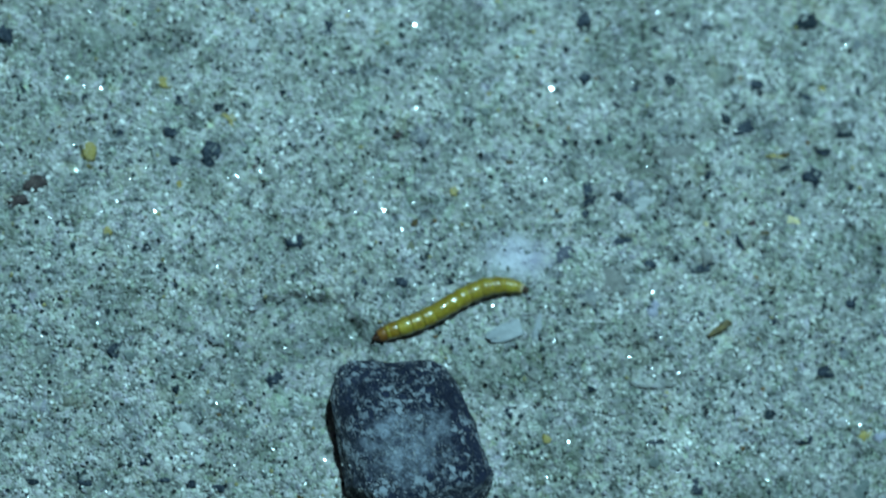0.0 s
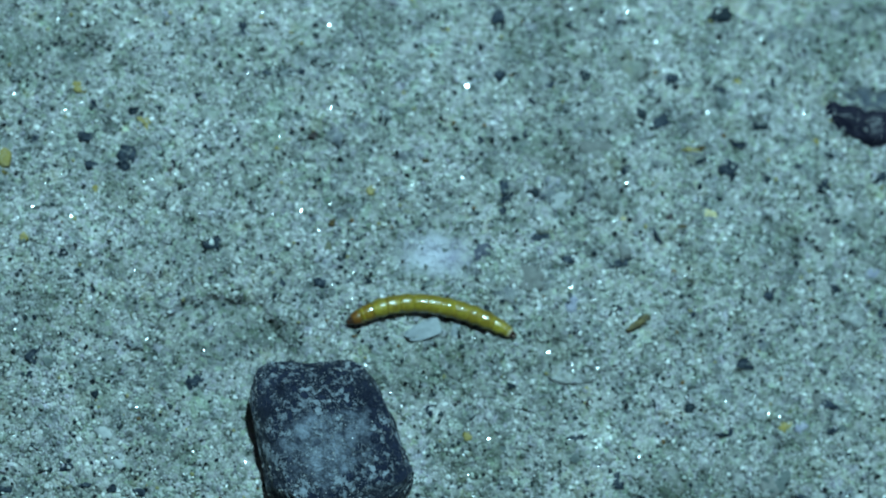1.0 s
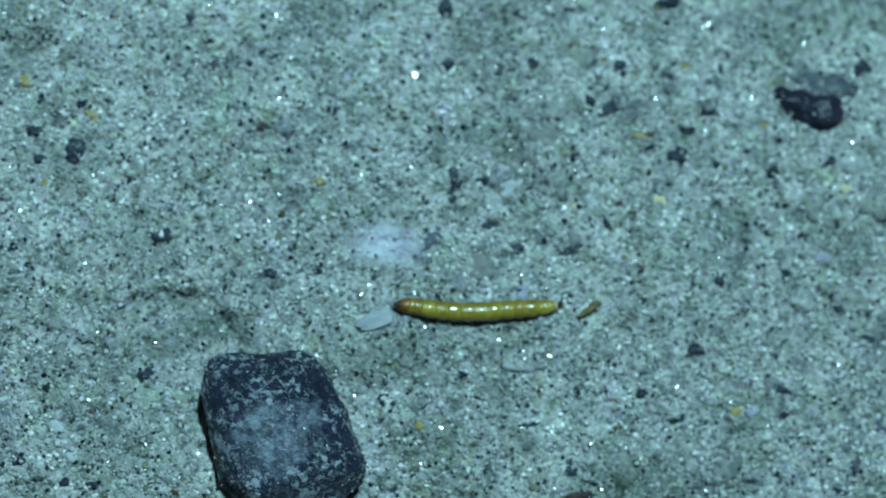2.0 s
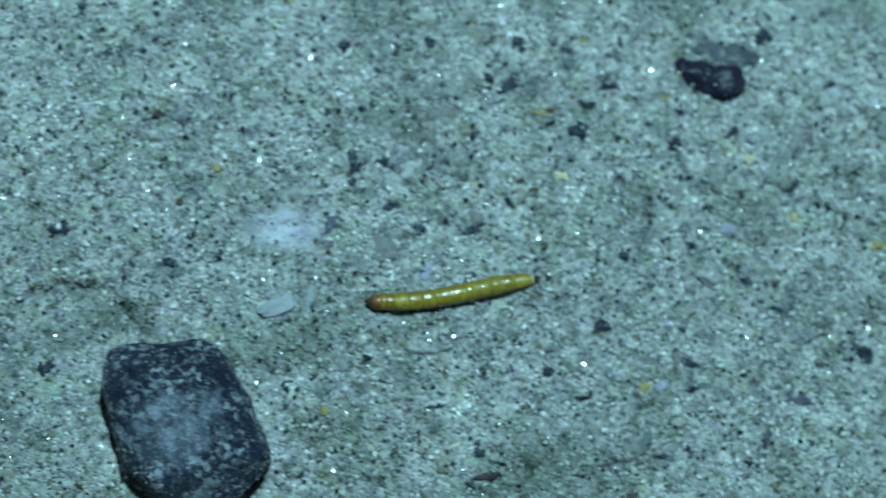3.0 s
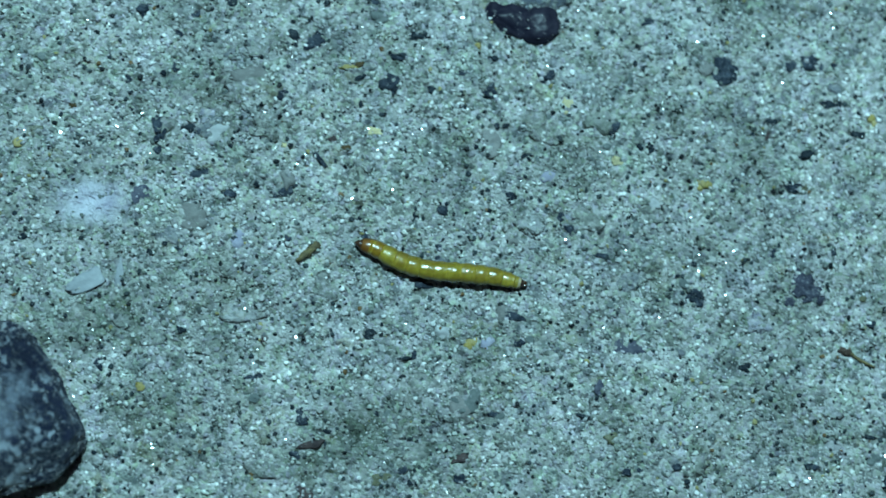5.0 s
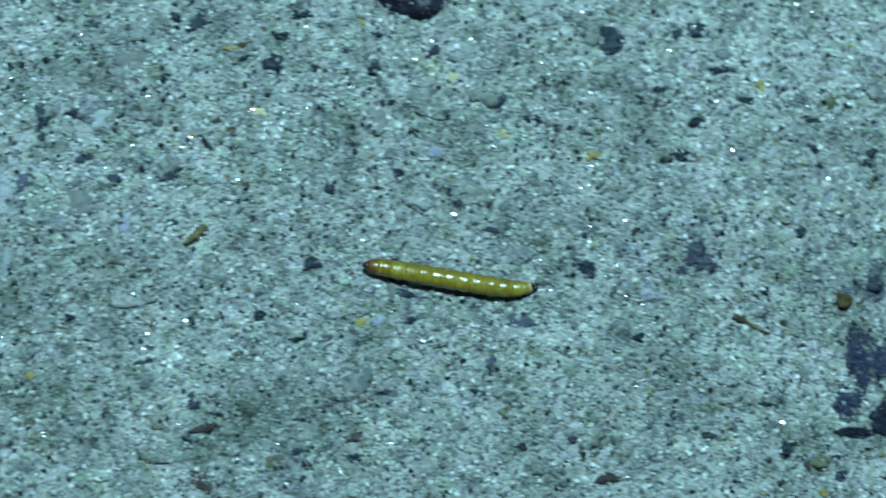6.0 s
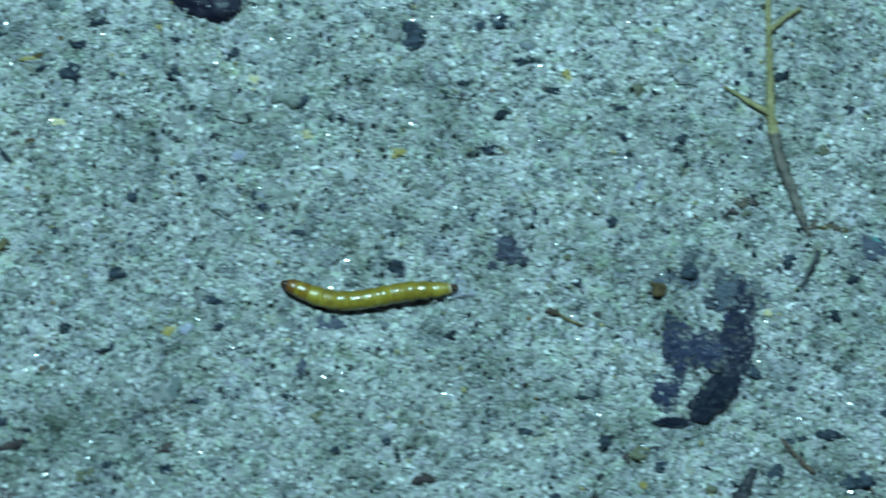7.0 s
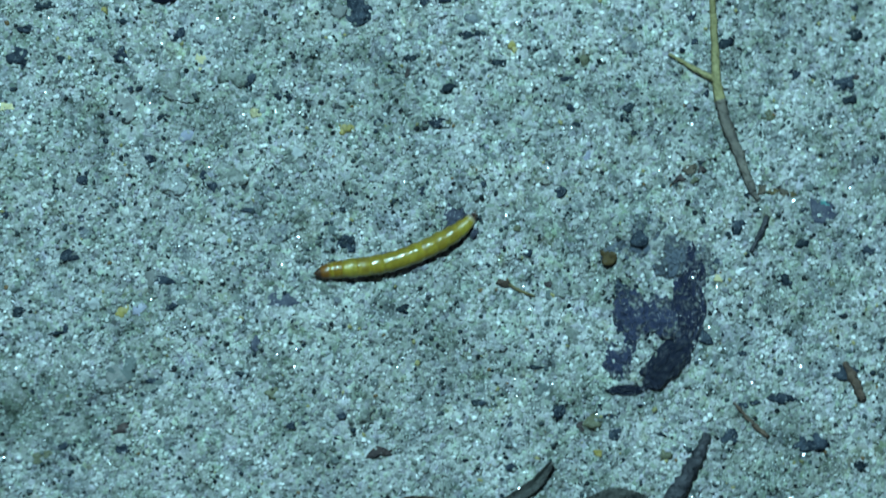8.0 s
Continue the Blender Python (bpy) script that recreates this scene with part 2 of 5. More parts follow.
def stone_material():
    """Blue-black basalt with pale lime crust, thickest on the crown."""
    m = Nodes("basalt")
    base = m.ramp(m.noise(260.0, 5.0), [(0.35, (0.006, 0.009, 0.022)), (0.62, (0.022, 0.029, 0.060))])
    fine = m.ramp(m.noise(1100.0, 9.0, 0.75), [(0.49, grey(0.0)), (0.55, grey(1.0))])
    flecks = m.math("MULTIPLY", fine, m.ramp(m.noise(230.0, 6.0, 0.7), [(0.45, grey(0.0)), (0.56, grey(1.0))]))
    crust = m.math("MAXIMUM", flecks, m.ramp(m.noise(330.0, 10.0, 0.72), [(0.565, grey(0.0)), (0.59, grey(1.0))]))
    where = m.add("ShaderNodeVectorMath")
    where.operation = "DISTANCE"
    m.plug(where.inputs[0], m.coords)
    where.inputs[1].default_value = (-0.0004, -0.0002, 0.0046)
    spread = m.math("ADD", m.math("MULTIPLY", where.outputs["Value"], 100.0), m.math("MULTIPLY", m.math("SUBTRACT", m.noise(240.0, 6.0, 0.7), 0.5), 1.7))
    halo = m.ramp(spread, [(0.04, grey(1.0)), (0.32, grey(0.7)), (0.66, grey(0.0))])
    film = m.math("MULTIPLY", halo, m.ramp(m.noise(600.0, 5.0, 0.7), [(0.38, grey(0.15)), (0.60, grey(1.0))]))
    tint = m.mix(film, base, (0.33, 0.38, 0.46))
    tint = m.mix(m.math("MULTIPLY", crust, 0.64), tint, (0.48, 0.54, 0.61))
    m.set(Base_Color=tint, Roughness=m.ramp(m.noise(1500.0, 3.0), [(0.3, grey(0.32)), (0.7, grey(0.65))]))
    m.shader.inputs["Specular IOR Level"].default_value = 0.35
    m.bump(m.math("ADD", m.noise(800.0, 7.0, 0.7), m.math("MULTIPLY", crust, 0.3)), 0.0013, 1.0)
    return m.material


def slag_material(name="slag", bare=0.56, low=(0.006, 0.009, 0.024), high=(0.034, 0.046, 0.092), fleck=0.9):
    """Dark violet-blue slag, half buried, cement smeared over it."""
    m = Nodes(name)
    base = m.ramp(m.noise(520.0, 6.0, 0.7), [(0.35, low), (0.65, high)])
    paste = m.ramp(m.noise(330.0, 8.0, 0.75), [(bare - 0.03, grey(0.0)), (bare + 0.05, grey(1.0))])
    specks = m.math("MULTIPLY", m.ramp(m.noise(950.0, 5.0, 0.72), [(0.53, grey(0.0)), (0.58, grey(fleck))]), m.ramp(m.noise(260.0, 3.0), [(0.38, grey(0.15)), (0.55, grey(1.0))]))
    paste = m.math("MAXIMUM", paste, specks)
    colour, fine, _ = concrete_colour(m)
    m.set(Base_Color=m.mix(m.math("MULTIPLY", paste, 0.9), base, colour), Roughness=m.ramp(paste, [(0.0, grey(0.4)), (1.0, grey(0.8))]))
    m.shader.inputs["Specular IOR Level"].default_value = 0.4
    m.bump(m.math("ADD", m.noise(2000.0, 5.0), m.math("MULTIPLY", paste, 0.5)), 0.0008, 1.0)
    return m.material


def chitin(name, colour, edge, seam=False):
    m = Nodes(name)
    flank = m.coords
    m.shuffle()
    blotch = m.ramp(m.noise(420.0, 3.0), [(0.36, colour), (0.62, edge)])
    tone = m.mix(m.ramp(m.noise(1500.0, 3.0), [(0.45, grey(0.0)), (0.70, grey(0.5))]), blotch, tuple(v * 0.6 for v in edge))
    luck = m.add("ShaderNodeObjectInfo").outputs["Random"]
    tone = m.mix(m.math("MULTIPLY", luck, 0.35), tone, tuple(v * 0.6 for v in edge))
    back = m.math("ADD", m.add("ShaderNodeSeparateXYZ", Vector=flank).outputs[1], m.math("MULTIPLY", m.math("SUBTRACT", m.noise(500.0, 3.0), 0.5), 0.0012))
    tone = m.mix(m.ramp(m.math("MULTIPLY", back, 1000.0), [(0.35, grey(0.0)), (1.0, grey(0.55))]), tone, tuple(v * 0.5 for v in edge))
    wet = m.math("FRACT", m.math("MULTIPLY", luck, 7.13))
    m.set(Base_Color=tone, Roughness=m.math("ADD", m.ramp(wet, [(0.25, grey(0.24)), (0.75, grey(0.08))]), m.math("MULTIPLY", m.noise(520.0, 3.0), 0.25)),
          Subsurface_Weight=0.2, Subsurface_Scale=0.0008, Coat_Weight=m.ramp(wet, [(0.30, grey(0.25)), (0.70, grey(0.6))]), Coat_Roughness=0.12)
    m.shader.inputs["Specular IOR Level"].default_value = 0.4
    m.shader.inputs["Subsurface Radius"].default_value = (1.0, 0.7, 0.2)
    m.bump(m.math("ADD", m.noise(2600.0, 2.0), m.math("MULTIPLY", m.noise(750.0, 2.0), 3.0)), 0.00007, 0.7)
    return m.material


def woody(name, colour, other, rough=0.7):
    m = Nodes(name)
    stretched = m.add("ShaderNodeMapping", Vector=m.coords)
    stretched.inputs["Scale"].default_value = (500.0, 500.0, 500.0)
    fibre = m.add("ShaderNodeTexNoise", Vector=stretched.outputs[0], Scale=1.0, Detail=4.0).outputs["Fac"]
    tone = m.ramp(fibre, [(0.35, colour), (0.65, other)])
    spots = m.ramp(m.noise(1600.0, 3.0), [(0.3, grey(0.6)), (0.6, grey(1.0))])
    m.set(Base_Color=m.mix(0.7, tone, spots, "MULTIPLY"), Roughness=rough)
    m.bump(m.math("ADD", fibre, m.noise(1900.0, 4.0)), 0.0004, 1.0)
    return m.material


def clear_quartz(name="quartz", rough=0.2, index=1.55):
    m = Nodes(name)
    m.set(Base_Color=m.ramp(m.noise(4000.0), [(0.3, (0.34, 0.345, 0.345)), (0.7, (0.50, 0.50, 0.50))]), Roughness=rough, IOR=index)
    m.shader.inputs["Specular IOR Level"].default_value = 1.0
    return m.material


CONCRETE, SAND, BASALT, SLAG, QUARTZ = concrete(), sand_material(), stone_material(), slag_material("slag", 0.575, (0.014, 0.018, 0.044), (0.066, 0.078, 0.145)), clear_quartz()
INDIGO_SLAG = slag_material("indigo_slag", 0.62, (0.006, 0.008, 0.024), (0.030, 0.036, 0.076), 0.4)
DARK_SLAG = slag_material("dark_slag", 0.74, (0.003, 0.005, 0.014), (0.013, 0.017, 0.038), 0.25)
SMEARED = slag_material("smeared_slag", 0.56, (0.075, 0.09, 0.12), (0.15, 0.17, 0.20))
CRYSTAL = clear_quartz("crystal", 0.13, 2.0)
DARK = mineral("dark_grain", (0.007, 0.012, 0.021), (0.050, 0.064, 0.085), scale=1100.0, dust=0.55)
BLACK = mineral("black_grain", (0.006, 0.011, 0.017), (0.023, 0.034, 0.043), dust=0.4)
BLUE = mineral("slate_grain", (0.05, 0.055, 0.085), (0.10, 0.105, 0.13), dust=0.5)
GREY = mineral("grey_grain", (0.15, 0.15, 0.145), (0.22, 0.22, 0.21), dust=0.6)
BROWN = mineral("brown_grain", (0.035, 0.026, 0.028), (0.075, 0.055, 0.052))
RUST = mineral("rust_grain", (0.085, 0.055, 0.022), (0.045, 0.032, 0.016), dust=0.2)
YELLOW = mineral("yellow_grain", (0.27, 0.21, 0.06), (0.36, 0.30, 0.15), dust=0.55)
OLIVE = mineral("olive_grain", (0.085, 0.085, 0.05), (0.16, 0.16, 0.11), dust=0.5)
SMOKE = worn("worn_grey", (0.13, 0.15, 0.13), (0.22, 0.235, 0.21))
SLATE = worn("worn_slate", (0.10, 0.115, 0.14), (0.18, 0.20, 0.22))
HAZE = worn("worn_pale", (0.31, 0.325, 0.33), (0.40, 0.415, 0.42))
MOSSY = worn("worn_olive", (0.15, 0.155, 0.10), (0.24, 0.24, 0.18))
LILAC = worn("worn_lavender", (0.24, 0.24, 0.31), (0.33, 0.33, 0.39))
PLUM = mineral("plum_grain", (0.026, 0.028, 0.044), (0.065, 0.068, 0.095), scale=1100.0, dust=0.6)
TEAL = mineral("teal_grain", (0.06, 0.20, 0.20), (0.10, 0.27, 0.27), scale=600.0)
SMOKY = mineral("smoky_grain", (0.075, 0.092, 0.092), (0.14, 0.16, 0.155), scale=600.0)
FLAKE = mineral("pale_flake", (0.25, 0.27, 0.29), (0.34, 0.355, 0.37), scale=400.0)
CREAM = mineral("cream_grain", (0.46, 0.39, 0.21), (0.54, 0.48, 0.31), dust=0.3)
PALE = mineral("pale_grain", (0.31, 0.32, 0.325), (0.42, 0.43, 0.43), scale=420.0, dust=0.7)
LAV = mineral("lavender_grain", (0.25, 0.25, 0.32), (0.33, 0.33, 0.39))
GLOSSY_BLACK = mineral("glassy_slag", (0.010, 0.010, 0.019), (0.03, 0.028, 0.042), 0.36, scale=300.0, dust=0.0, relief=0.00008, shine=0.10)

# ---- shapes ----


def part(name, bm, material, parent=None, label=""):
    """Links a bmesh, drawn in millimetres, as one mesh object."""
    bmesh.ops.scale(bm, vec=(MM, MM, MM), verts=bm.verts)
    mesh = bpy.data.meshes.new(name)
    for some in material if isinstance(material, (list, tuple)) else [material]:
        mesh.materials.append(some)
    for face in bm.faces:
        face.smooth = True
    bm.to_mesh(mesh)
    bm.free()
    ob = new(name, mesh)
    ob.parent = parent
    return tagged(ob, label)


def thing(name, x, y, z, turn=0.0):
    ob = new(name)
    ob.matrix_basis = pose(x * MM, y * MM, z * MM, 0, 0, turn)
    return ob


LATTICES = {}


def relief(x, y, cell, seed):
    """Smooth random relief, -1 to 1, with lumps of about one cell."""
    if seed not in LATTICES:
        LATTICES[seed] = np.random.RandomState(seed).uniform(-1, 1, (256, 256))
    grid = LATTICES[seed]
    u, v = np.asarray(x, float) / cell + 900.37, np.asarray(y, float) / cell + 700.73
    i, j = np.floor(u).astype(int), np.floor(v).astype(int)
    a, b = u - i, v - j
    a, b = a * a * (3 - 2 * a), b * b * (3 - 2 * b)
    at = lambda p, q: grid[p % 256, q % 256]  # noqa: E731
    return (at(i, j) * (1 - a) + at(i + 1, j) * a) * (1 - b) + (at(i, j + 1) * (1 - a) + at(i + 1, j + 1) * a) * b


def height(x, y):
    """The concrete's height in millimetres: worn, sandy, with a chipped hollow beside the stone."""
    away = np.hypot((x + 12.2) / 9.6, (y - 4.2) / 9.4) + 0.10 * relief(x, y, 4.3, 5) + 0.04 * relief(x, y, 1.6, 10)
    smooth = 1 - 0.55 / (1 + np.exp(np.minimum((away - 0.92) * 30, 50.0)))
    h = 0.30 * relief(x, y, 19.0, 1) + 0.14 * relief(x, y, 6.3, 2) + smooth * (0.15 * relief(x, y, 2.4, 3) + 0.27 * relief(x, y, 1.15, 4) + 0.24 * relief(x, y, 0.62, 8))
    for x0, y0, x1, y1, deep in ((60.0, -17.5, 72.0, -15.5, 0.6), (-30.0, 8.5, -21.0, 6.0, 0.5), (-3.5, 9.5, 4.0, 8.3, 0.5)):
        f = np.clip(((x - x0) * (x1 - x0) + (y - y0) * (y1 - y0)) / ((x1 - x0) ** 2 + (y1 - y0) ** 2), 0, 1)
        off = np.hypot(x - x0 - f * (x1 - x0), y - y0 - f * (y1 - y0)) + 0.5 * relief(x, y, 1.7, 6)
        h = h - deep * np.exp(-np.maximum(off, 0) ** 2 / 0.35)
    rim = np.exp(-((away - 1.0) * 9.5 / 0.75) ** 2) * np.clip((y - 6.2) / 2.5, 0, 1) * np.clip(0.8 + 0.3 * relief(x, y, 2.7, 9) + 0.25 * relief(x, y, 0.9, 11), 0.0, 1.3) * np.clip((3.5 - x) / 5.0, 0.25, 1)
    return h - 1.5 * rim - 0.5 / (1 + np.exp(np.minimum((away - 1.0) * 34, 50.0)))


def level(x, y):
    return float(height(np.float64(x), np.float64(y)))


def lump(name, x, y, w, h, turn, material, thick=None, sink=0.45, rough=0.16, fine=2, parent=None, label="", seed=None, square=2.6, facets=4):
    """An irregular, slightly angular pebble, w by h millimetres, set into the ground."""
    rnd = random.Random(seed if seed is not None else round(x * 71 + y * 137))
    bm = bmesh.new()
    bmesh.ops.create_icosphere(bm, subdivisions=fine, radius=1.0)
    shift = Vector((rnd.uniform(0, 90), rnd.uniform(0, 90), rnd.uniform(0, 90)))
    thick = thick or min(w, h) * 0.62
    cuts = [(rnd.uniform(0, 6.283), rnd.uniform(0.62, 0.9)) for _ in range(facets)]
    for v in bm.verts:
        p = v.co.normalized()
        p = p / (abs(p.x) ** square + abs(p.y) ** square + abs(p.z) ** square) ** (1 / square)
        p = p * (1 + rough * noise.noise(p * 1.1 + shift) + 0.6 * rough * noise.noise(p * 2.9 + shift) + 0.35 * rough * noise.noise(p * 6.5 + shift))
        for angle, reach in cuts:
            over = p.x * math.cos(angle) + p.y * math.sin(angle) - reach
            if over > 0:
                p.x -= 0.85 * over * math.cos(angle)
                p.y -= 0.85 * over * math.sin(angle)
        v.co = Vector((p.x * w * 0.54, p.y * h * 0.54, p.z * thick * 0.5))
    ob = part(name, bm, material, parent, label)
    ob.matrix_basis = pose(x * MM, y * MM, (level(x, y) + thick * (0.5 - sink)) * MM, rnd.uniform(-5, 5), rnd.uniform(-5, 5), turn)
    return ob


def tube(name, points, radii, material, parent=None, label="", sides=9, rough=0.12):
    """A bent stalk through a few points, with uneven thickness."""
    bm = bmesh.new()
    steps = []
    for n in range(len(points) - 1):
        a, b = Vector(points[n]), Vector(points[n + 1])
        many = max(2, int((b - a).length / 0.3))
        for k in range(many):
            f = k / many
            steps.append((a.lerp(b, f), radii[n] + (radii[n + 1] - radii[n]) * f))
    steps.append((Vector(points[-1]), radii[-1]))
    for _ in range(2):
        steps = [steps[0]] + [((steps[k - 1][0] + 2 * steps[k][0] + steps[k + 1][0]) / 4, steps[k][1]) for k in range(1, len(steps) - 1)] + [steps[-1]]
    rings = []
    for k, (p, r) in enumerate(steps):
        ahead = (steps[min(k + 1, len(steps) - 1)][0] - steps[max(k - 1, 0)][0]).normalized()
        side = ahead.cross(Vector((0, 0, 1))).normalized()
        up = side.cross(ahead)
        ring = []
        for s in range(sides):
            t = s * 2 * math.pi / sides
            way = side * math.cos(t) + up * math.sin(t)
            bumps = noise.noise((p + way * r) * 1.3) + 0.7 * noise.noise((p + way * r) * 3.1)
            ring.append(bm.verts.new(p + way * r * (1 + rough * 2 * bumps)))
        rings.append(ring)
    for one, two in zip(rings, rings[1:]):
        for s in range(sides):
            bm.faces.new((one[s], one[(s + 1) % sides], two[(s + 1) % sides], two[s]))
    bm.faces.new(rings[0][::-1]), bm.faces.new(rings[-1])
    bmesh.ops.recalc_face_normals(bm, faces=bm.faces)
    return part(name, bm, material, parent, label)


# ---- the ground ----


def ground_sheet():
    def axis(low, high, step):
        inner = list(np.arange(low, high + step / 2, step))
        grow, out = [], step
        reach = 0.0
        while reach < 3000:
            out *= 1.35
            reach += out
            grow.append(reach)
        return np.array([low - g for g in reversed(grow)] + inner + [high + g for g in grow])

    xs, ys = axis(-66.0, 192.0, 0.32), axis(-66.0, 70.0, 0.32)
    gx, gy = np.meshgrid(xs, ys)
    gz = height(gx, gy)
    verts = np.stack([gx, gy, gz], -1).reshape(-1, 3) * MM
    nx, ny = len(xs), len(ys)
    a = (np.arange(ny - 1)[:, None] * nx + np.arange(nx - 1)).ravel()
    faces = np.stack([a, a + 1, a + nx + 1, a + nx], 1)
    mesh = quads("ground", verts, faces)
    mesh.materials.append(CONCRETE)
    return tagged(new("ground", mesh), "worn sandy grey concrete with dark and yellow aggregate grains", "ground", kind="structure")


def quads(name, verts, faces):
    mesh = bpy.data.meshes.new(name)
    size = faces.shape[1]
    mesh.vertices.add(len(verts)), mesh.loops.add(faces.size), mesh.polygons.add(len(faces))
    mesh.vertices.foreach_set("co", verts.astype(np.float32).ravel())
    mesh.loops.foreach_set("vertex_index", faces.astype(np.int32).ravel())
    mesh.polygons.foreach_set("loop_start", np.arange(0, faces.size, size, dtype=np.int32))
    mesh.update(calc_edges=True)
    return mesh


GROUND = ground_sheet()
BARE = []  # spots where no sand lies: x, y, radius

# ---- the larva ----
LIE = 0.00132
LARVA_PATH, LARVA_BEND = [], []


def crawl(t, x, y, turn, length, *bend):
    """The larva at one time: its middle, heading and length in millimetres and degrees, and how its body bends along its length."""
    LARVA_PATH.append((t, pose(x * MM, y * MM, LIE, 0, 0, turn)))
    LARVA_BEND.append((t, length, *bend))


crawl(0, 8.85, 12.47, 30.9, 22.93, 0.1, -60.4, -27.1, 36.2)
crawl(0.2, 10.43, 13.35, 26.5, 23.48, -26.7, -73.9, 11.6, 54.5)
crawl(0.5, 13.23, 13.38, 11.4, 24.36, -47.5, -35.6, 37.1, 32.2)
crawl(0.8, 16.02, 12.83, -7.4, 23.72, -36.7, 49.7, 13.7, -55.9)
crawl(1, 18.01, 12.21, -9.3, 24.58, -32.2, 21.5, -0.3, -17.6)
crawl(1.2, 20.48, 11.18, -13.1, 24.05, -16.9, 6.2, -11.7, 17.1)
crawl(1.5, 24.62, 9.92, -11.2, 23.62, 1.6, -3.4, -15.5, 34.3)
crawl(1.7, 27.23, 9.74, -2.1, 23.22, 15.4, -23.3, -22.5, 45.4)
crawl(2.8, 40.44, 7.87, 3.6, 24.06, 10.9, -21.6, 2.7, 12.3)
crawl(3, 41.52, 8.66, 8.1, 24.11, 8.3, -17.9, -3.0, 12.5)
crawl(3.2, 43.76, 9.49, 7.1, 22.50, 1.6, 3.6, -4.4, -9.3)
crawl(3.5, 47.44, 9.97, 4.6, 23.39, -8.9, -2.8, -9.9, 12.7)
crawl(3.7, 48.62, 10.22, 1.6, 22.74, -20.2, 7.3, 6.4, 16.3)
crawl(4, 52.01, 9.76, -5.4, 23.21, -21.4, 9.7, 3.5, -6.2)
crawl(4.2, 53.88, 9.31, -14.2, 22.55, -12.9, 41.0, -0.8, -33.4)
crawl(4.5, 57.37, 6.74, -17.7, 22.71, 22.1, -14.8, -35.7, 19.5)
crawl(4.7, 60.13, 5.78, -10.2, 23.82, 31.2, -76.6, -34.9, 78.1)
crawl(5.8, 77.20, -0.69, -21.7, 23.31, -7.2, 13.5, 9.9, -0.7)
crawl(6, 80.50, -2.01, -18.1, 23.35, -0.4, -4.7, 12.0, 22.2)
crawl(6.2, 83.57, -2.87, -19.0, 23.51, 10.0, 8.7, -1.1, -0.9)
crawl(6.5, 87.64, -4.72, -22.8, 23.77, 19.5, 29.9, -11.7, -16.8)
crawl(6.8, 92.10, -5.97, -11.0, 23.32, 34.7, -13.2, -26.3, 14.1)
crawl(7, 94.89, -6.73, -0.9, 23.54, 21.0, -70.5, -6.7, 63.6)
crawl(7.2, 96.99, -7.08, 0.9, 22.00, 10.5, -37.2, 26.0, 25.7)
crawl(7.5, 100.39, -6.51, -3.1, 23.72, 2.0, 6.4, 6.1, 13.8)
crawl(7.7, 102.37, -6.62, -0.1, 22.66, 6.3, 1.5, -6.4, 11.4)
crawl(8, 106.21, -6.92, 6.1, 23.30, 24.6, -9.7, -7.5, 28.9)


def along(bend, spots):
    """Places and headings of the given spots (-1 tail to 1 head) on the bent body, about its middle."""
    _, length, c1, c2, c3, c4 = bend
    u = np.linspace(-1.1, 1.1, 441)
    turn = np.radians(c1 * u + c2 * u ** 2 + c3 * u ** 3 + c4 * u ** 4)
    x, y = np.cumsum(np.cos(turn)) * 0.0025 * length, np.cumsum(np.sin(turn)) * 0.0025 * length
    x, y = x - x[220], y - y[220]
    return [(np.interp(s, u, x), np.interp(s, u, y), math.degrees(np.interp(s, u, turn))) for s in spots]


def girth(u):
    """The body's radius in millimetres from tail (-1) to head (1)."""
    return float(np.interp(u, (-1.0, -0.93, -0.82, -0.6, 0.0, 0.5, 0.76, 0.9, 1.0), (0.58, 0.92, 1.15, 1.32, 1.40, 1.34, 1.14, 0.88, 0.54)))


def ring_mesh(bm, stations, sides=22, flat=0.93):
    """A lathe about x: stations of (x, radius, material)."""
    rings = []
    for x, r, _ in stations:
        rings.append([bm.verts.new((x, r * math.cos(s * 2 * math.pi / sides), flat * r * math.sin(s * 2 * math.pi / sides))) for s in range(sides)])
    for k, (one, two) in enumerate(zip(rings, rings[1:])):
        for s in range(sides):
            face = bm.faces.new((one[s], one[(s + 1) % sides], two[(s + 1) % sides], two[s]))
            face.material_index = stations[k][2]
    bm.faces.new(rings[0][::-1]), bm.faces.new(rings[-1])
    bmesh.ops.recalc_face_normals(bm, faces=bm.faces)


SHELL = chitin("larva_shell", (0.315, 0.245, 0.030), (0.22, 0.145, 0.017))
SEAM = chitin("larva_seam", (0.38, 0.29, 0.040), (0.25, 0.165, 0.018))
AMBER = chitin("larva_amber", (0.22, 0.095, 0.014), (0.14, 0.055, 0.011))
HONEY = chitin("larva_honey", (0.27, 0.165, 0.014), (0.20, 0.105, 0.012))
UMBER = chitin("larva_umber", (0.030, 0.014, 0.010), (0.06, 0.025, 0.012))
CAP = chitin("larva_cap", (0.44, 0.36, 0.24), (0.36, 0.27, 0.14))
RINGS = 11
SPOTS = [-0.90] + [-0.76 + 1.56 * k / (RINGS - 1) for k in range(RINGS)] + [0.93]


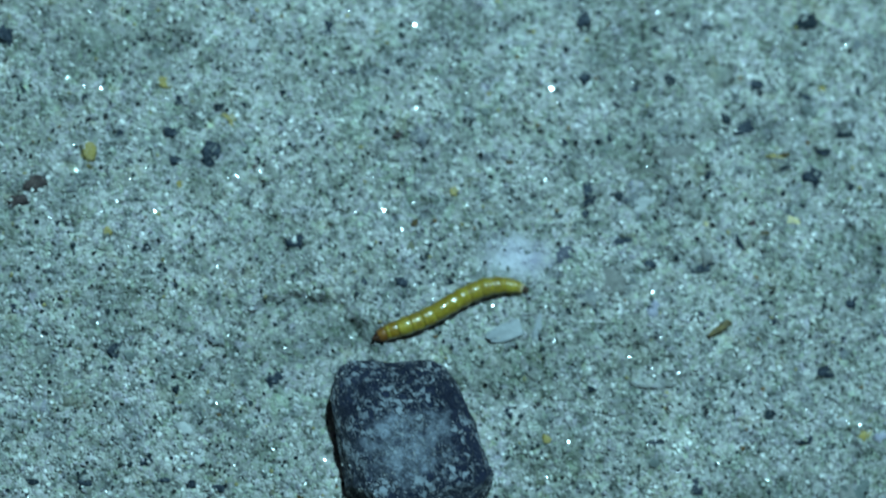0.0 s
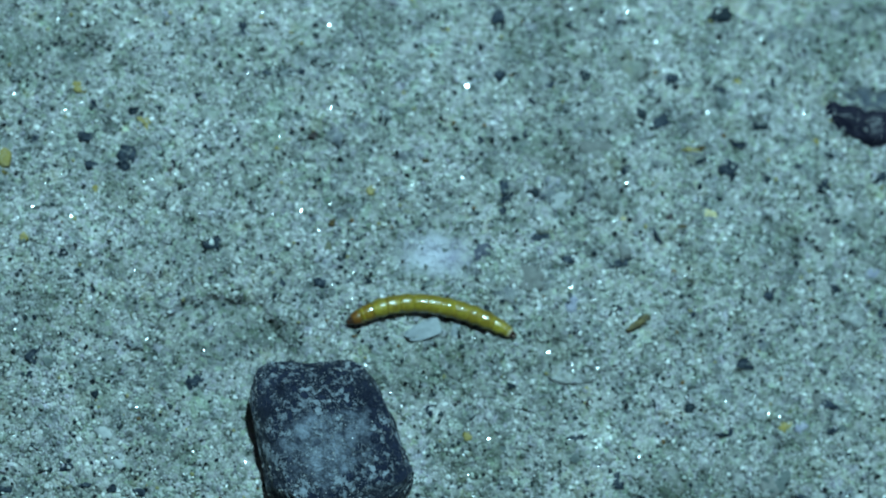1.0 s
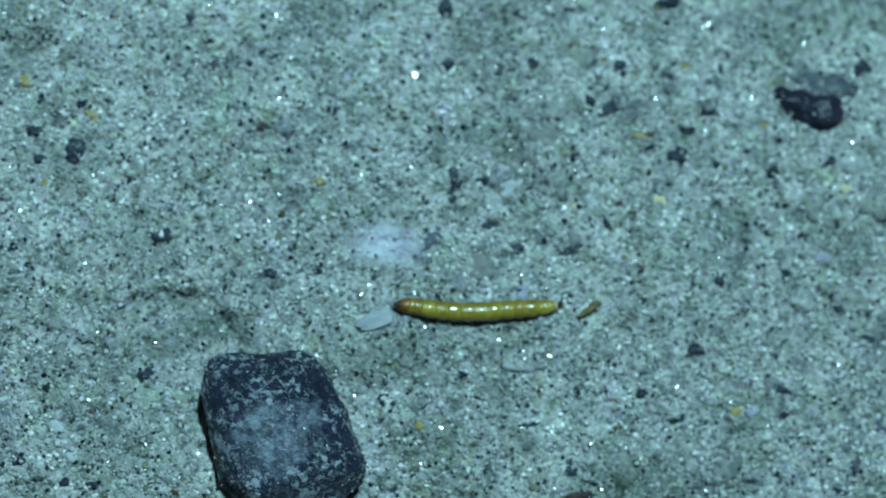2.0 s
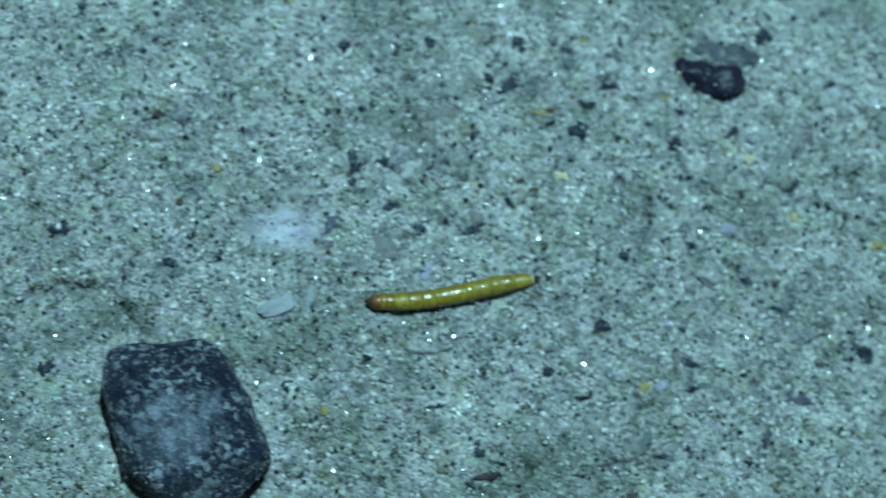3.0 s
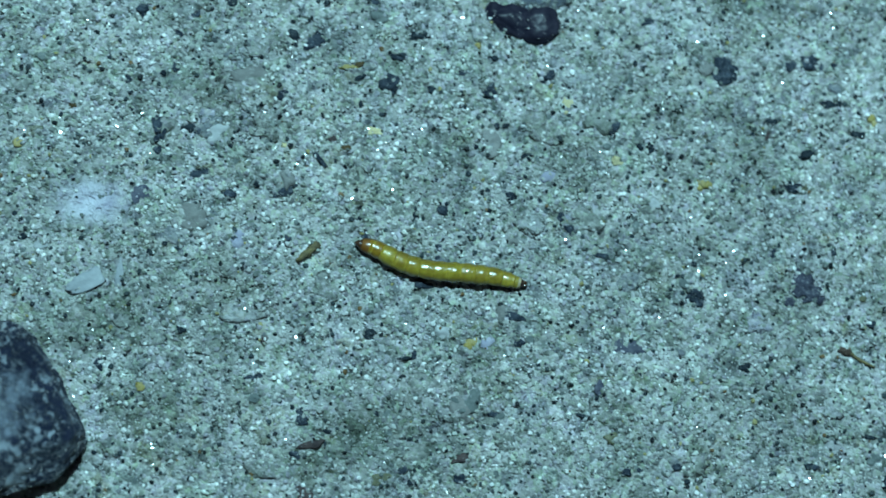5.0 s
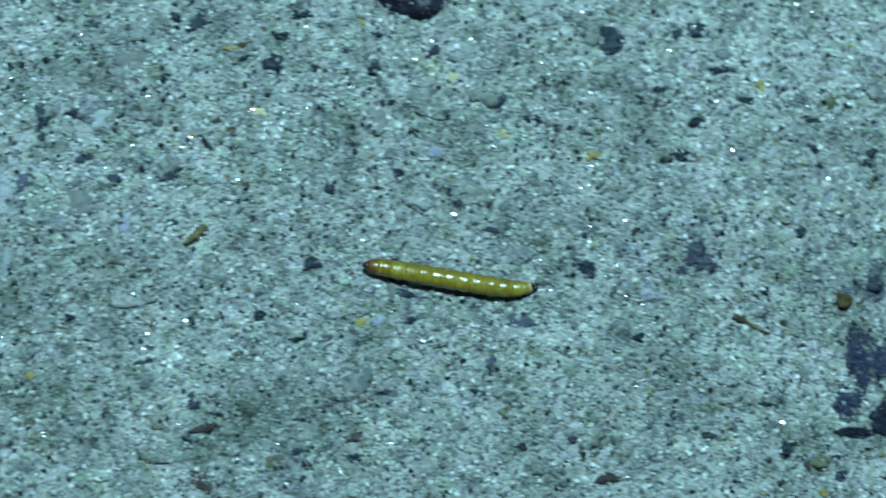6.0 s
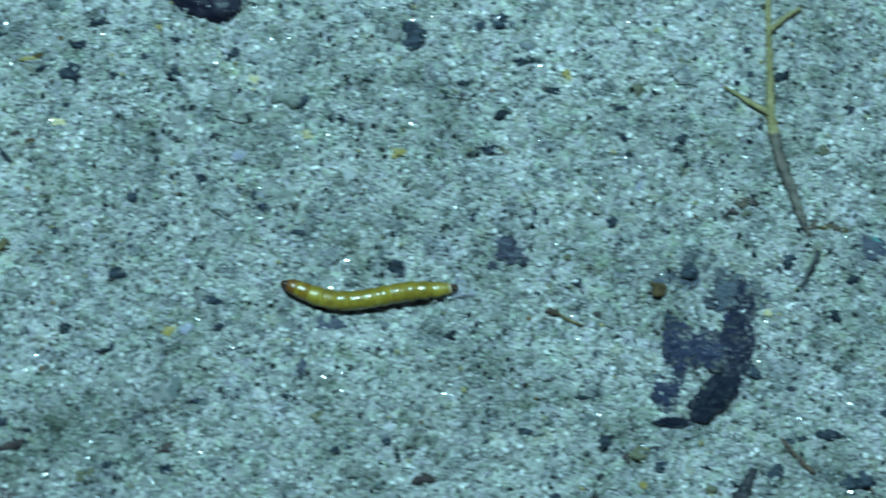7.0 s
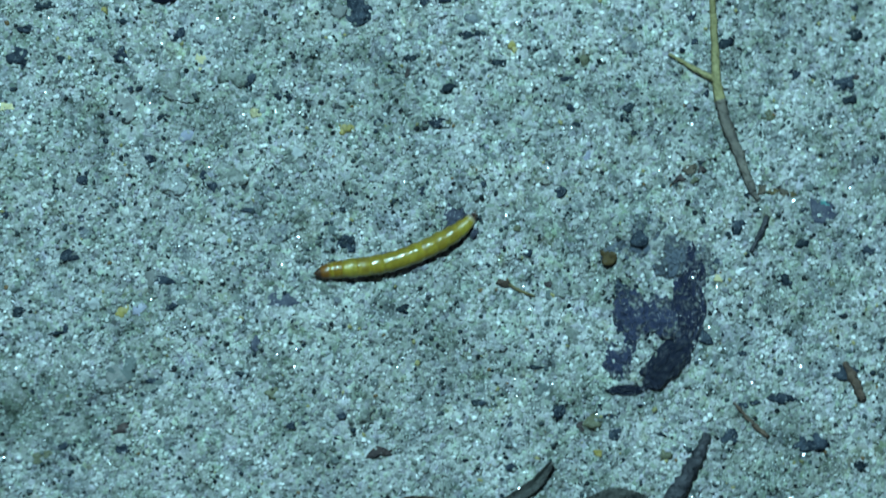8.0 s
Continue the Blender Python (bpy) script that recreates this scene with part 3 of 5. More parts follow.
def build_larva():
    larva = thing("larva", 0, 0, 0)
    tagged(larva, "glossy yellow-olive segmented beetle larva crawling on the concrete", "larva")
    parts = []
    for n, u in enumerate(SPOTS):
        bm = bmesh.new()
        if n == 0:
            ring_mesh(bm, [(-1.28, 0.38, 2), (-1.12, 0.56, 2), (-0.82, 0.80, 0), (-0.3, 1.0, 0), (0.2, 1.09, 1), (0.7, 1.14, 1), (1.15, 1.15, 1), (1.35, 1.0, 1)])
            ob = part("tail_segment", bm, [AMBER, HONEY, UMBER], larva, "amber-brown tapering tail segment")
            tip = bmesh.new()
            ring_mesh(tip, [(-1.8, 0.10, 0), (-1.62, 0.28, 0), (-1.3, 0.48, 0), (-1.02, 0.64, 0), (-0.9, 0.6, 0)], 12)
            part("tail_tip", tip, [UMBER], ob, "dark brown tail tip")
        elif n == RINGS + 1:
            ring_mesh(bm, [(-0.95, 0.84, 2), (-0.62, 0.91, 0), (-0.48, 0.89, 2), (-0.05, 0.82, 0), (0.32, 0.68, 1), (0.58, 0.50, 1), (0.75, 0.32, 1)])
            ob = part("head", bm, [CAP, UMBER, SHELL], larva, "ochre head capsule with a pale band and dark tip")
            for side in (-1, 1):
                jaw = bmesh.new()
                bmesh.ops.create_icosphere(jaw, subdivisions=2, radius=1.0)
                for v in jaw.verts:
                    v.co = Vector((0.82 + 0.42 * v.co.x, side * (0.25 - 0.14 * max(v.co.x, 0)) + 0.25 * v.co.y, -0.02 + 0.26 * v.co.z))
                part("mandible", jaw, [UMBER], ob, "dark brown jaw")
        else:
            half = 1.56 / (RINGS - 1) * 11.8 / 2
            swell = 1 + random.Random(17 * n).uniform(-0.025, 0.03)
            a, b, r = girth(u - 0.078), girth(u + 0.078), girth(u) * swell
            ring_mesh(bm, [(-half * 1.4, a * 0.90, 0), (-half * 1.02, a * 0.955, 1), (-half * 0.8, a * 0.97, 0), (-half * 0.4, r * 1.008, 0), (-half * 0.02, r * 1.034, 0), (half * 0.34, r * 1.012, 0),
                           (half * 0.66, b * 0.972, 1), (half * 0.95, b * 0.945, 1), (half * 1.1, b * 0.92, 0), (half * 1.2, b * 0.78, 0)])
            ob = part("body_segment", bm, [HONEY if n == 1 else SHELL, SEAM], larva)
        parts.append(ob)
    return larva, parts


LARVA, LARVA_PARTS = build_larva()


def motions():
    walk(LARVA, LARVA_PATH)
    tip = [random.Random(5 * n).uniform(-9, 9) for n in range(len(LARVA_PARTS))]
    for n, ob in enumerate(LARVA_PARTS):
        rows = []
        for bend in LARVA_BEND:
            x, y, turn = along(bend, SPOTS)[n]
            sag = (girth(SPOTS[n]) - 1.43) * 0.8
            rows.append((bend[0], pose(x * MM, y * MM, sag * MM, 0, tip[n], turn)))
        walk(ob, rows)


# ---- loose and half-buried things ----


def build_stone():
    """A rounded four-sided basalt pebble lying on the concrete."""
    bm = bmesh.new()
    bmesh.ops.create_icosphere(bm, subdivisions=6, radius=1.0)
    for v in bm.verts:
        p = v.co.normalized()
        p = p / (abs(p.x) ** 4.0 + abs(p.y) ** 4.0 + abs(p.z) ** 3.0) ** (1 / 3.6)
        wide = 1.0 - 0.13 * p.y
        q = Vector((p.x * 9.7 * wide + 0.12 * 11 * p.y * -1, p.y * 11.2, p.z * 4.6))
        q.y += 0.2 * max(-q.x, 0.0) * max(p.y, 0.0)
        for ax, ay, az, reach in ((-0.80, -0.1, 0.6, 8.0), (0.9, 0.25, 0.35, 9.6), (0.2, 0.8, 0.55, 10.2), (-0.66, -0.70, 0.3, 9.5), (0.55, -0.75, 0.3, 10.9), (0.1, -0.8, 0.75, 8.0), (0.8, 0.62, 0.15, 11.0), (-0.8, 0.62, 0.2, 13.4), (0.15, 0.1, 0.98, 4.2)):
            over = (q.x * ax + q.y * ay + q.z * az) / math.hypot(ax, ay, az) - reach
            if over > 0:
                q -= Vector((ax, ay, az)).normalized() * over * 0.75
        q *= 1 + 0.05 * noise.noise(p * 1.3 + Vector((3, 8, 1))) + 0.035 * noise.noise(p * 3.1 + Vector((5, 2, 7))) + 0.014 * noise.noise(p * 8.0) + 0.010 * noise.noise(p * 16.0) + 0.006 * noise.noise(p * 34.0)
        v.co = q
    ob = part("stone", bm, BASALT)
    ob.matrix_world = pose(3.0 * MM, -7.4 * MM, 3.5 * MM, 2, -3, 8)
    tagged(ob, "rounded blue-black stone with pale speckled crust lying on the concrete", "stone")
    BARE.append((3.0, -7.4, 9.0))
    return ob


STONE = build_stone()


def glitter(ob, parent, many, seed, many_label="tiny glittering mineral flecks"):
    """Small bright mineral flecks that sit in clusters on a stone's upper side."""
    rnd = random.Random(seed)
    tops = [v.co / MM for v in ob.data.vertices if v.normal.z > 0.25 and noise.noise(v.co / MM * 0.42 + Vector((seed, 3, 1))) > -0.12]
    verts, faces = [], []
    for _ in range(many):
        p, size = rnd.choice(tops), 0.08 * 3.2 ** rnd.random()
        corners = [p + size * Vector((rnd.uniform(-1, 1), rnd.uniform(-1, 1), rnd.uniform(-1, 1))).normalized() * rnd.uniform(0.7, 1.2) for _ in range(4)]
        k = len(verts)
        verts += [c * MM for c in corners]
        faces += [(k, k + 1, k + 2), (k, k + 3, k + 1), (k + 1, k + 3, k + 2), (k + 2, k + 3, k)]
    mesh = bpy.data.meshes.new("mineral_flecks")
    mesh.from_pydata(verts, [], faces)
    mesh.materials.append(CRYSTAL)
    flecks = new("mineral_flecks", mesh)
    flecks.parent = parent
    if ob is not parent:
        flecks.matrix_basis = ob.matrix_basis.copy()
    tagged(flecks, many_label, kind="stuff")


glitter(STONE, STONE, 1100, 4)


def chip(x, y, w, h, turn, material, label, thick=None, seed=None, rough=0.5, sink=0.55, shape=2.1, facets=4):
    BARE.append((x, y, 0.33 * min(w, h)))
    return tagged(lump("stone_chip", x, y, w, h, turn, material, thick, sink, rough, 4, seed=seed, square=shape, facets=facets), label, "stone chip")


def build_glossy_chip():
    stone = thing("stone_chip", 80.4, 37.8, level(80.4, 37.8))
    tagged(stone, "glossy black lumpy stone chip set in the concrete", "stone chip")
    for x, y, w, h, turn, thick, seed in ((76.8, 39.3, 2.8, 3.4, 20, 1.8, 61), (79.6, 38.0, 6.0, 4.0, -30, 2.4, 62), (82.8, 36.9, 5.4, 4.6, -10, 3.0, 63)):
        ob = lump("knuckle", x, y, w, h, turn, GLOSSY_BLACK, thick, 0.5, 0.24, 4, seed=seed, square=2.0, facets=0)
        m = ob.matrix_basis.copy()
        ob.parent = stone
        ob.matrix_basis = stone.matrix_basis.inverted() @ m
        glitter(ob, stone, 34, seed)
        BARE.append((x, y, 0.4 * min(w, h)))


build_glossy_chip()
chip(82.0, 40.9, 8.0, 4.6, -20, SMEARED, "dull slate-blue stone chip beside a glossy black one", 1.4, seed=8, rough=0.8, sink=0.8, facets=0)
chip(107.4, 27.5, 3.8, 4.8, -8, DARK, "small blue-black wedge-shaped stone chip", 1.8, seed=11)
chip(105.0, 28.5, 2.2, 2.4, 0, GREY, "small dull grey stone chip", 1.0, seed=12)
chip(17.0, 8.5, 5.6, 2.7, 22, FLAKE, "flat pale blue-grey stone flake", 0.8, seed=24, rough=0.4, sink=0.4, shape=3.0)
chip(21.3, 9.4, 1.2, 3.8, -14, FLAKE, "narrow pale stone flake", 0.5, seed=23, rough=0.3, sink=0.6)


def build_slag():
    slag = thing("slag_stone", 136.6, -21.6, level(136.8, -23.5), -12)
    tagged(slag, "dark violet-blue slag stone half buried in smeared cement", "stone")
    def hump(name, x, y, w, h, turn, thick, material, seed, label="", sink=0.72, rough=0.62):
        ob = lump(name, x, y, w, h, turn, material, thick, sink, rough, 5, None, label, seed, 2.0, facets=0)
        m = ob.matrix_basis.copy()
        ob.parent = slag
        ob.matrix_basis = slag.matrix_basis.inverted() @ m
        BARE.append((x, y, 0.30 * min(w, h)))
        if name in ("body", "ridge"):
            glitter(ob, slag, 210, seed)
    hump("body", 135.6, -21.4, 5.2, 7.6, -8, 2.6, SLAG, 31, "violet-blue body with pale flecks", 0.62, 0.45)
    hump("body", 139.0, -22.4, 6.2, 5.4, -10, 2.6, SLAG, 39, "violet-blue body with pale flecks", 0.58, 0.45)
    hump("ridge", 142.4, -23.6, 3.9, 12.2, -10, 2.8, INDIGO_SLAG, 32, "dark blue glittering ridge", 0.56, 0.4)
    hump("ridge", 144.3, -17.6, 3.0, 7.4, -12, 2.2, INDIGO_SLAG, 37, "dark blue glittering ridge", 0.6, 0.4)
    hump("lower_edge", 138.5, -28.5, 8.4, 3.8, 34, 2.8, DARK_SLAG, 33, "black sharp lower edge and its crevice shade", 0.55, 0.3)
    # thin black lump that stands in for the dark crevice below the slag
    hump("lower_edge", 132.2, -30.9, 5.0, 1.2, -16, 1.6, DARK_SLAG, 40, "black sharp lower edge and its crevice shade", 0.7, 0.4)
    hump("lower_lobe", 132.2, -26.9, 4.4, 5.4, 0, 2.0, SLAG, 36, "blue lower lobe under cement", 0.68, 0.5)
    hump("upper_lobe", 139.4, -12.2, 7.4, 6.0, -10, 1.4, SMEARED, 34, "dull slate-grey upper lobe under cement", 0.84)
    hump("upper_lobe", 143.8, -14.8, 7.6, 6.4, 12, 1.4, SMEARED, 38, "dull slate-grey upper lobe under cement", 0.84)
    hump("corner", 134.9, -17.8, 2.3, 2.5, 20, 2.0, DARK, 35, "dark blue corner")


build_slag()
chip(114.8, -3.7, 5.2, 4.4, 20, PLUM, "dark plum-grey crumbly stone flush with the concrete", 2.0, seed=41, rough=0.8, sink=0.8)
chip(116.4, -5.6, 1.6, 1.3, 40, PLUM, "small dark plum-grey stone crumb", 0.8, seed=43, sink=0.6)
chip(112.3, -5.4, 1.8, 1.4, 0, PLUM, "small dark plum-grey stone crumb", 0.8, seed=42, sink=0.6)

chip(134.0, -12.7, 2.4, 2.0, -10, RUST, "small rusty brown crumb lying beside the slag stone", 1.4, seed=44, sink=0.35, rough=0.8)

STALK = woody("green_stalk", (0.19, 0.16, 0.065), (0.30, 0.26, 0.12))
BARK = woody("brown_bark", (0.07, 0.054, 0.04), (0.16, 0.125, 0.09))
DARK_BARK = woody("dark_bark", (0.008, 0.009, 0.015), (0.05, 0.05, 0.06), 0.42)
TWIG_BARK = woody("grey_brown_bark", (0.06, 0.052, 0.048), (0.17, 0.145, 0.12))
HUSK = woody("ochre_husk", (0.08, 0.06, 0.028), (0.19, 0.145, 0.055))
RED_BARK = woody("red_brown_bark", (0.055, 0.034, 0.026), (0.12, 0.075, 0.05))
DRY_LEAF = woody("dry_leaf", (0.06, 0.062, 0.062), (0.15, 0.15, 0.135))


def build_twig():
    twig = thing("twig", 0, 0, 0)
    tagged(twig, "thin forked twig, yellow-green above and brown below, lying flat", "twig")
    z = lambda x, y, up: level(x, y) + up  # noqa: E731
    line = lambda pts, up: [(x, y, z(x, y, up)) for x, y in pts]  # noqa: E731
    tube("stem", line([(158.4, 31.1), (156.5, 22.8), (154.9, 14.3), (153.8, 8.1), (153.6, 4.8)], 0.75), [0.38, 0.42, 0.5, 0.68, 0.78], STALK, twig, "yellow-green upper stem")
    tube("lower_stem", line([(153.6, 5.2), (153.7, 1.5), (154.3, -1.7), (155.1, -8.2)], 0.7), [0.72, 0.78, 0.72, 0.55], TWIG_BARK, twig, "brown lower stem")
    tube("branch", line([(153.9, 7.8), (151.8, 9.7), (148.2, 13.0)], 0.7), [0.5, 0.42, 0.2], STALK, twig)
    tube("branch", line([(156.2, 19.5), (158.4, 20.8), (161.1, 21.8)], 0.7), [0.42, 0.36, 0.2], STALK, twig)
    tube("bud", line([(155.0, -7.8), (155.6, -9.4)], 0.6), [0.5, 0.25], TWIG_BARK, twig)


build_twig()


def stick(name, points, radii, material, label, category, up=0.5):
    ob = thing(name, 0, 0, 0)
    tagged(ob, label, category)
    tube("shaft", [(x, y, level(x, y) + up) for x, y in points], radii, material, ob, sides=12, rough=0.34)
    BARE.append((points[0][0], points[0][1], 0.7))
    return ob


stick("bark_strip", [(141.4, -38.9), (139.8, -41.5), (137.2, -44.2), (133.2, -48.4)], [0.45, 0.9, 1.05, 1.1], DARK_BARK, "dark grey strip of rough bark", "bark", 0.7)
stick("stalk_piece", [(162.1, -33.5), (162.8, -36.1), (163.4, -39.1)], [0.4, 0.62, 0.5], RED_BARK, "short red-brown piece of dry stalk", "stalk")
stick("splinter", [(146.0, -35.6), (147.6, -38.6), (149.5, -41.2)], [0.18, 0.28, 0.34], RED_BARK, "thin brown wood splinter", "splinter", 0.35)
stick("splinter", [(156.4, -11.8), (155.1, -13.7), (153.0, -16.1)], [0.3, 0.4, 0.2], DARK_BARK, "thin black wood splinter", "splinter", 0.3)
stick("husk", [(45.4, 8.1), (47.0, 9.1), (48.7, 10.2)], [0.28, 0.62, 0.4], HUSK, "small ochre plant husk with a dark end", "husk", 0.45)
stick("husk", [(118.2, -12.7), (119.6, -13.3)], [0.45, 0.5], RED_BARK, "small red-brown plant husk", "husk", 0.35)
stick("stem_bit", [(119.6, -13.4), (121.2, -14.7), (122.8, -15.7)], [0.24, 0.22, 0.14], HUSK, "thin ochre bit of dry stem", "stem", 0.25)


def crumbs(x, y, spots, label):
    """A little heap of crumbled plant matter: several bits that lie together."""
    heap = thing("plant_crumbs", x, y, level(x, y))
    tagged(heap, label, "debris")
    for dx, dy, w, h, turn, material in spots:
        ob = lump("crumb", x + dx, y + dy, w, h, turn, material, 0.8, 0.5, 0.95, 3, seed=round(dx * 31 + dy * 57))
        m = ob.matrix_basis.copy()
        ob.parent = heap
        ob.matrix_basis = heap.matrix_basis.inverted() @ m


crumbs(147.2, -4.0, ((-1.6, -0.2, 1.6, 1.0, 20, BROWN), (0.2, 0.5, 2.0, 1.1, -15, BARK), (1.6, 0.2, 1.3, 1.0, 40, BROWN), (0.6, -0.8, 1.0, 0.8, 0, OLIVE)), "dark brown crumbled plant debris on the concrete")
crumbs(158.4, -8.6, ((-2.0, 0.4, 1.4, 1.0, 30, BARK), (-0.4, 0.0, 1.8, 0.9, -10, HUSK), (1.2, -0.6, 1.6, 1.0, -25, BARK), (2.2, -1.0, 1.0, 0.8, 0, HUSK)), "tan and brown crumbled plant debris by the twig")


def leaf(points, width, curl, material, label):
    """A dry curled leaf blade: a thin bent sheet along a line."""
    ob = thing("dry_leaf", 0, 0, 0)
    tagged(ob, label, "leaf")
    bm = bmesh.new()
    rows, many, across = [], 22, 7
    ends = [Vector((*p, 0)) for p in points]
    for k in range(many + 1):
        f = k / many * (len(ends) - 1)
        n = min(int(f), len(ends) - 2)
        p = ends[n].lerp(ends[n + 1], f - n)
        ahead = (ends[n + 1] - ends[n]).normalized()
        side = Vector((-ahead.y, ahead.x, 0))
        w = width * math.sin(math.pi * (0.08 + 0.9 * k / many)) ** 0.7
        row = []
        for s in range(across):
            o = s / (across - 1) * 2 - 1
            q = p + side * o * w * 0.5
            lift = 0.55 + curl * o * o + 0.25 * noise.noise(Vector((q.x * 0.5, q.y * 0.5, 2)))
            row.append(bm.verts.new((q.x, q.y, level(q.x, q.y) + lift)))
        rows.append(row)
    for one, two in zip(rows, rows[1:]):
        for s in range(across - 1):
            bm.faces.new((one[s], one[s + 1], two[s + 1], two[s]))
    bmesh.ops.solidify(bm, geom=bm.faces[:], thickness=0.22)
    part("blade", bm, material, ob)


leaf([(120.0, -38.2), (117.2, -40.5), (111.2, -42.9), (104.2, -46.4)], 1.7, 0.8, DRY_LEAF, "grey dry curled leaf lying on the concrete")
leaf([(131.7, -46.9), (127.2, -46.1), (121.7, -47.2), (116.2, -49.9)], 6.0, 0.7, DRY_LEAF, "broad grey dry leaf with a curled edge")
leaf([(106.6, -41.5), (103.2, -40.2), (99.4, -39.2), (97.2, -40.9)], 2.0, 0.9, BARK, "light brown curled leaf edge")

# ---- aggregate grains that stand out in the surface ----


def grain(material, x, y, w, h, turn):
    """One aggregate grain bedded in the cement."""
    big = max(w, h)
    soft = material in (PALE, GREY, LAV, CREAM)
    thick = max(0.7, min(w, h) * 0.6)
    proud = 0.22 if soft else 0.20 + 0.05 * min(w, h)
    ob = lump("grain", x, y, w, h, turn, material, thick, 1 - proud / thick, 0.78, 3, square=2.4)
    ob.parent = GROUND
    if big > 1.0:
        BARE.append((x, y, (0.32 if soft else 0.26) * min(w, h)))


BARE.append((18.2, 19.5, 3.4)), BARE.append((14.8, 20.2, 2.0)), BARE.append((21.8, 18.8, 2.2))
grain(BLACK, -52.1, 41.7, 1.0, 1.0, 0)
grain(BLACK, -34.0, 20.6, 1.4, 1.4, 0)
grain(BLACK, -29.5, 0.6, 1.1, 1.1, 0)
grain(BLACK, 40.7, 45.3, 2.1, 2.1, 0)
grain(BLACK, 8.8, 15.9, 2.4, 1.1, 5)
grain(BLACK, -23.7, 40.7, 1.6, 1.1, 30)
grain(BLACK, -20.3, 41.1, 1.0, 1.0, 0)
grain(BLACK, -14.6, 42.7, 1.1, 1.0, 0)
grain(BLACK, 54.3, -2.6, 1.1, 1.1, 0)
grain(BLACK, 38.7, 52.8, 1.3, 1.1, 0)
grain(BLACK, -46.5, 24.0, 1.1, 0.8, 0)
grain(BLACK, 33.0, 28.0, 2.4, 2.2, 29)
grain(BLACK, 28.6, 0.6, 1.1, 1.0, -1)
grain(BLACK, 65.9, 37.5, 3.1, 0.9, -1)
grain(BLACK, 104.8, -13.5, 2.0, 2.2, -36)
grain(BLACK, 53.9, -3.2, 1.2, 1.2, -6)
grain(BLACK, 112.9, 20.1, 1.4, 1.1, -6)
grain(BLACK, 117.5, 14.9, 2.0, 1.2, -6)
grain(BLACK, 43.1, 37.2, 1.2, 1.1, -6)
grain(BLACK, 54.6, 13.1, 1.1, 0.8, -6)
grain(BLACK, 90.6, 20.9, 1.7, 1.1, -6)
grain(BLACK, 122.3, 21.3, 2.3, 1.7, -10)
grain(BLACK, 156.5, 12.9, 2.3, 2.0, 30)
grain(BLACK, 94.3, 18.6, 1.1, 1.1, -10)
grain(BLACK, 171.1, 1.5, 1.8, 1.5, -12)
grain(BLACK, 160.5, -16.4, 2.0, 1.5, -12)
grain(BLACK, 121.2, -21.1, 0.8, 1.7, -12)
grain(BLACK, 156.7, -20.7, 1.8, 1.7, -12)
grain(BLACK, 125.3, 16.6, 1.5, 1.2, -12)
grain(BLACK, 95.9, 17.9, 1.1, 1.5, -22)
grain(BLACK, 141.0, 6.7, 1.8, 1.1, -12)
grain(BLACK, 160.9, -47.7, 1.8, 1.7, -12)
grain(BLACK, 112.0, -28.1, 1.2, 1.1, -12)
grain(BLACK, 66.6, 29.7, 1.1, 1.1, -12)
grain(BLACK, 174.1, 10.4, 2.8, 1.4, -12)
grain(BLUE, 88.8, -8.9, 3.9, 2.8, -16)
grain(BLUE, 164.1, -13.2, 3.8, 3.1, -12)
grain(BROWN, -49.5, 30.0, 3.2, 2.2, 0)
grain(BROWN, -51.9, 27.7, 2.9, 2.4, 30)
grain(BROWN, 1.5, 36.8, 1.4, 1.4, 0)
grain(BROWN, -18.8, 31.9, 1.1, 1.6, -20)
grain(BROWN, 64.5, -21.2, 2.8, 1.5, -6)
grain(BROWN, 52.2, 24.4, 1.2, 1.1, -6)
grain(BROWN, 119.1, -13.1, 1.8, 1.2, -10)
grain(BROWN, 42.8, -23.9, 4.6, 2.3, -40)
grain(BROWN, 97.5, -31.7, 3.1, 1.8, -12)
grain(CREAM, 85.1, 25.4, 2.1, 2.4, -1)
grain(CREAM, 45.7, 24.4, 1.5, 1.2, -10)
grain(DARK, -24.7, 34.3, 2.9, 3.5, -20)
grain(DARK, -30.0, 33.1, 1.9, 1.4, 0)
grain(DARK, -54.3, 50.9, 2.8, 3.6, 0)
grain(DARK, -13.4, 21.4, 2.7, 1.9, 10)
grain(DARK, -16.0, 2.0, 2.4, 2.2, 0)
grain(DARK, -8.7, 52.8, 2.6, 2.2, 0)
grain(DARK, -5.0, 45.9, 1.6, 1.3, 0)
grain(DARK, -0.1, 46.0, 1.1, 1.1, 0)
grain(DARK, 28.4, 45.2, 1.9, 1.6, 0)
grain(DARK, 50.8, 38.1, 1.9, 2.1, 0)
grain(DARK, 61.3, 31.0, 3.2, 2.7, 30)
grain(DARK, 35.7, 29.8, 1.8, 1.4, 0)
grain(DARK, 34.3, 27.8, 2.1, 1.9, 0)
grain(DARK, -29.6, 41.5, 1.0, 1.6, -10)
grain(DARK, -52.1, 12.0, 1.4, 1.3, 0)
grain(DARK, -38.2, 6.1, 2.4, 1.8, 40)
grain(DARK, 60.4, 42.8, 1.6, 1.4, 0)
grain(DARK, 64.7, 6.2, 1.4, 1.3, 0)
grain(DARK, 43.3, -12.4, 1.8, 1.4, 0)
grain(DARK, -37.8, 36.9, 1.1, 1.1, 0)
grain(DARK, 6.0, 21.0, 1.0, 0.8, 0)
grain(DARK, -30.6, 37.0, 2.1, 1.4, 20)
grain(DARK, -38.5, 3.3, 1.3, 1.1, 0)
grain(DARK, -3.2, 15.7, 1.1, 1.0, 0)
grain(DARK, 88.6, 43.7, 2.4, 2.4, -1)
grain(DARK, 74.5, 28.9, 2.2, 2.1, -1)
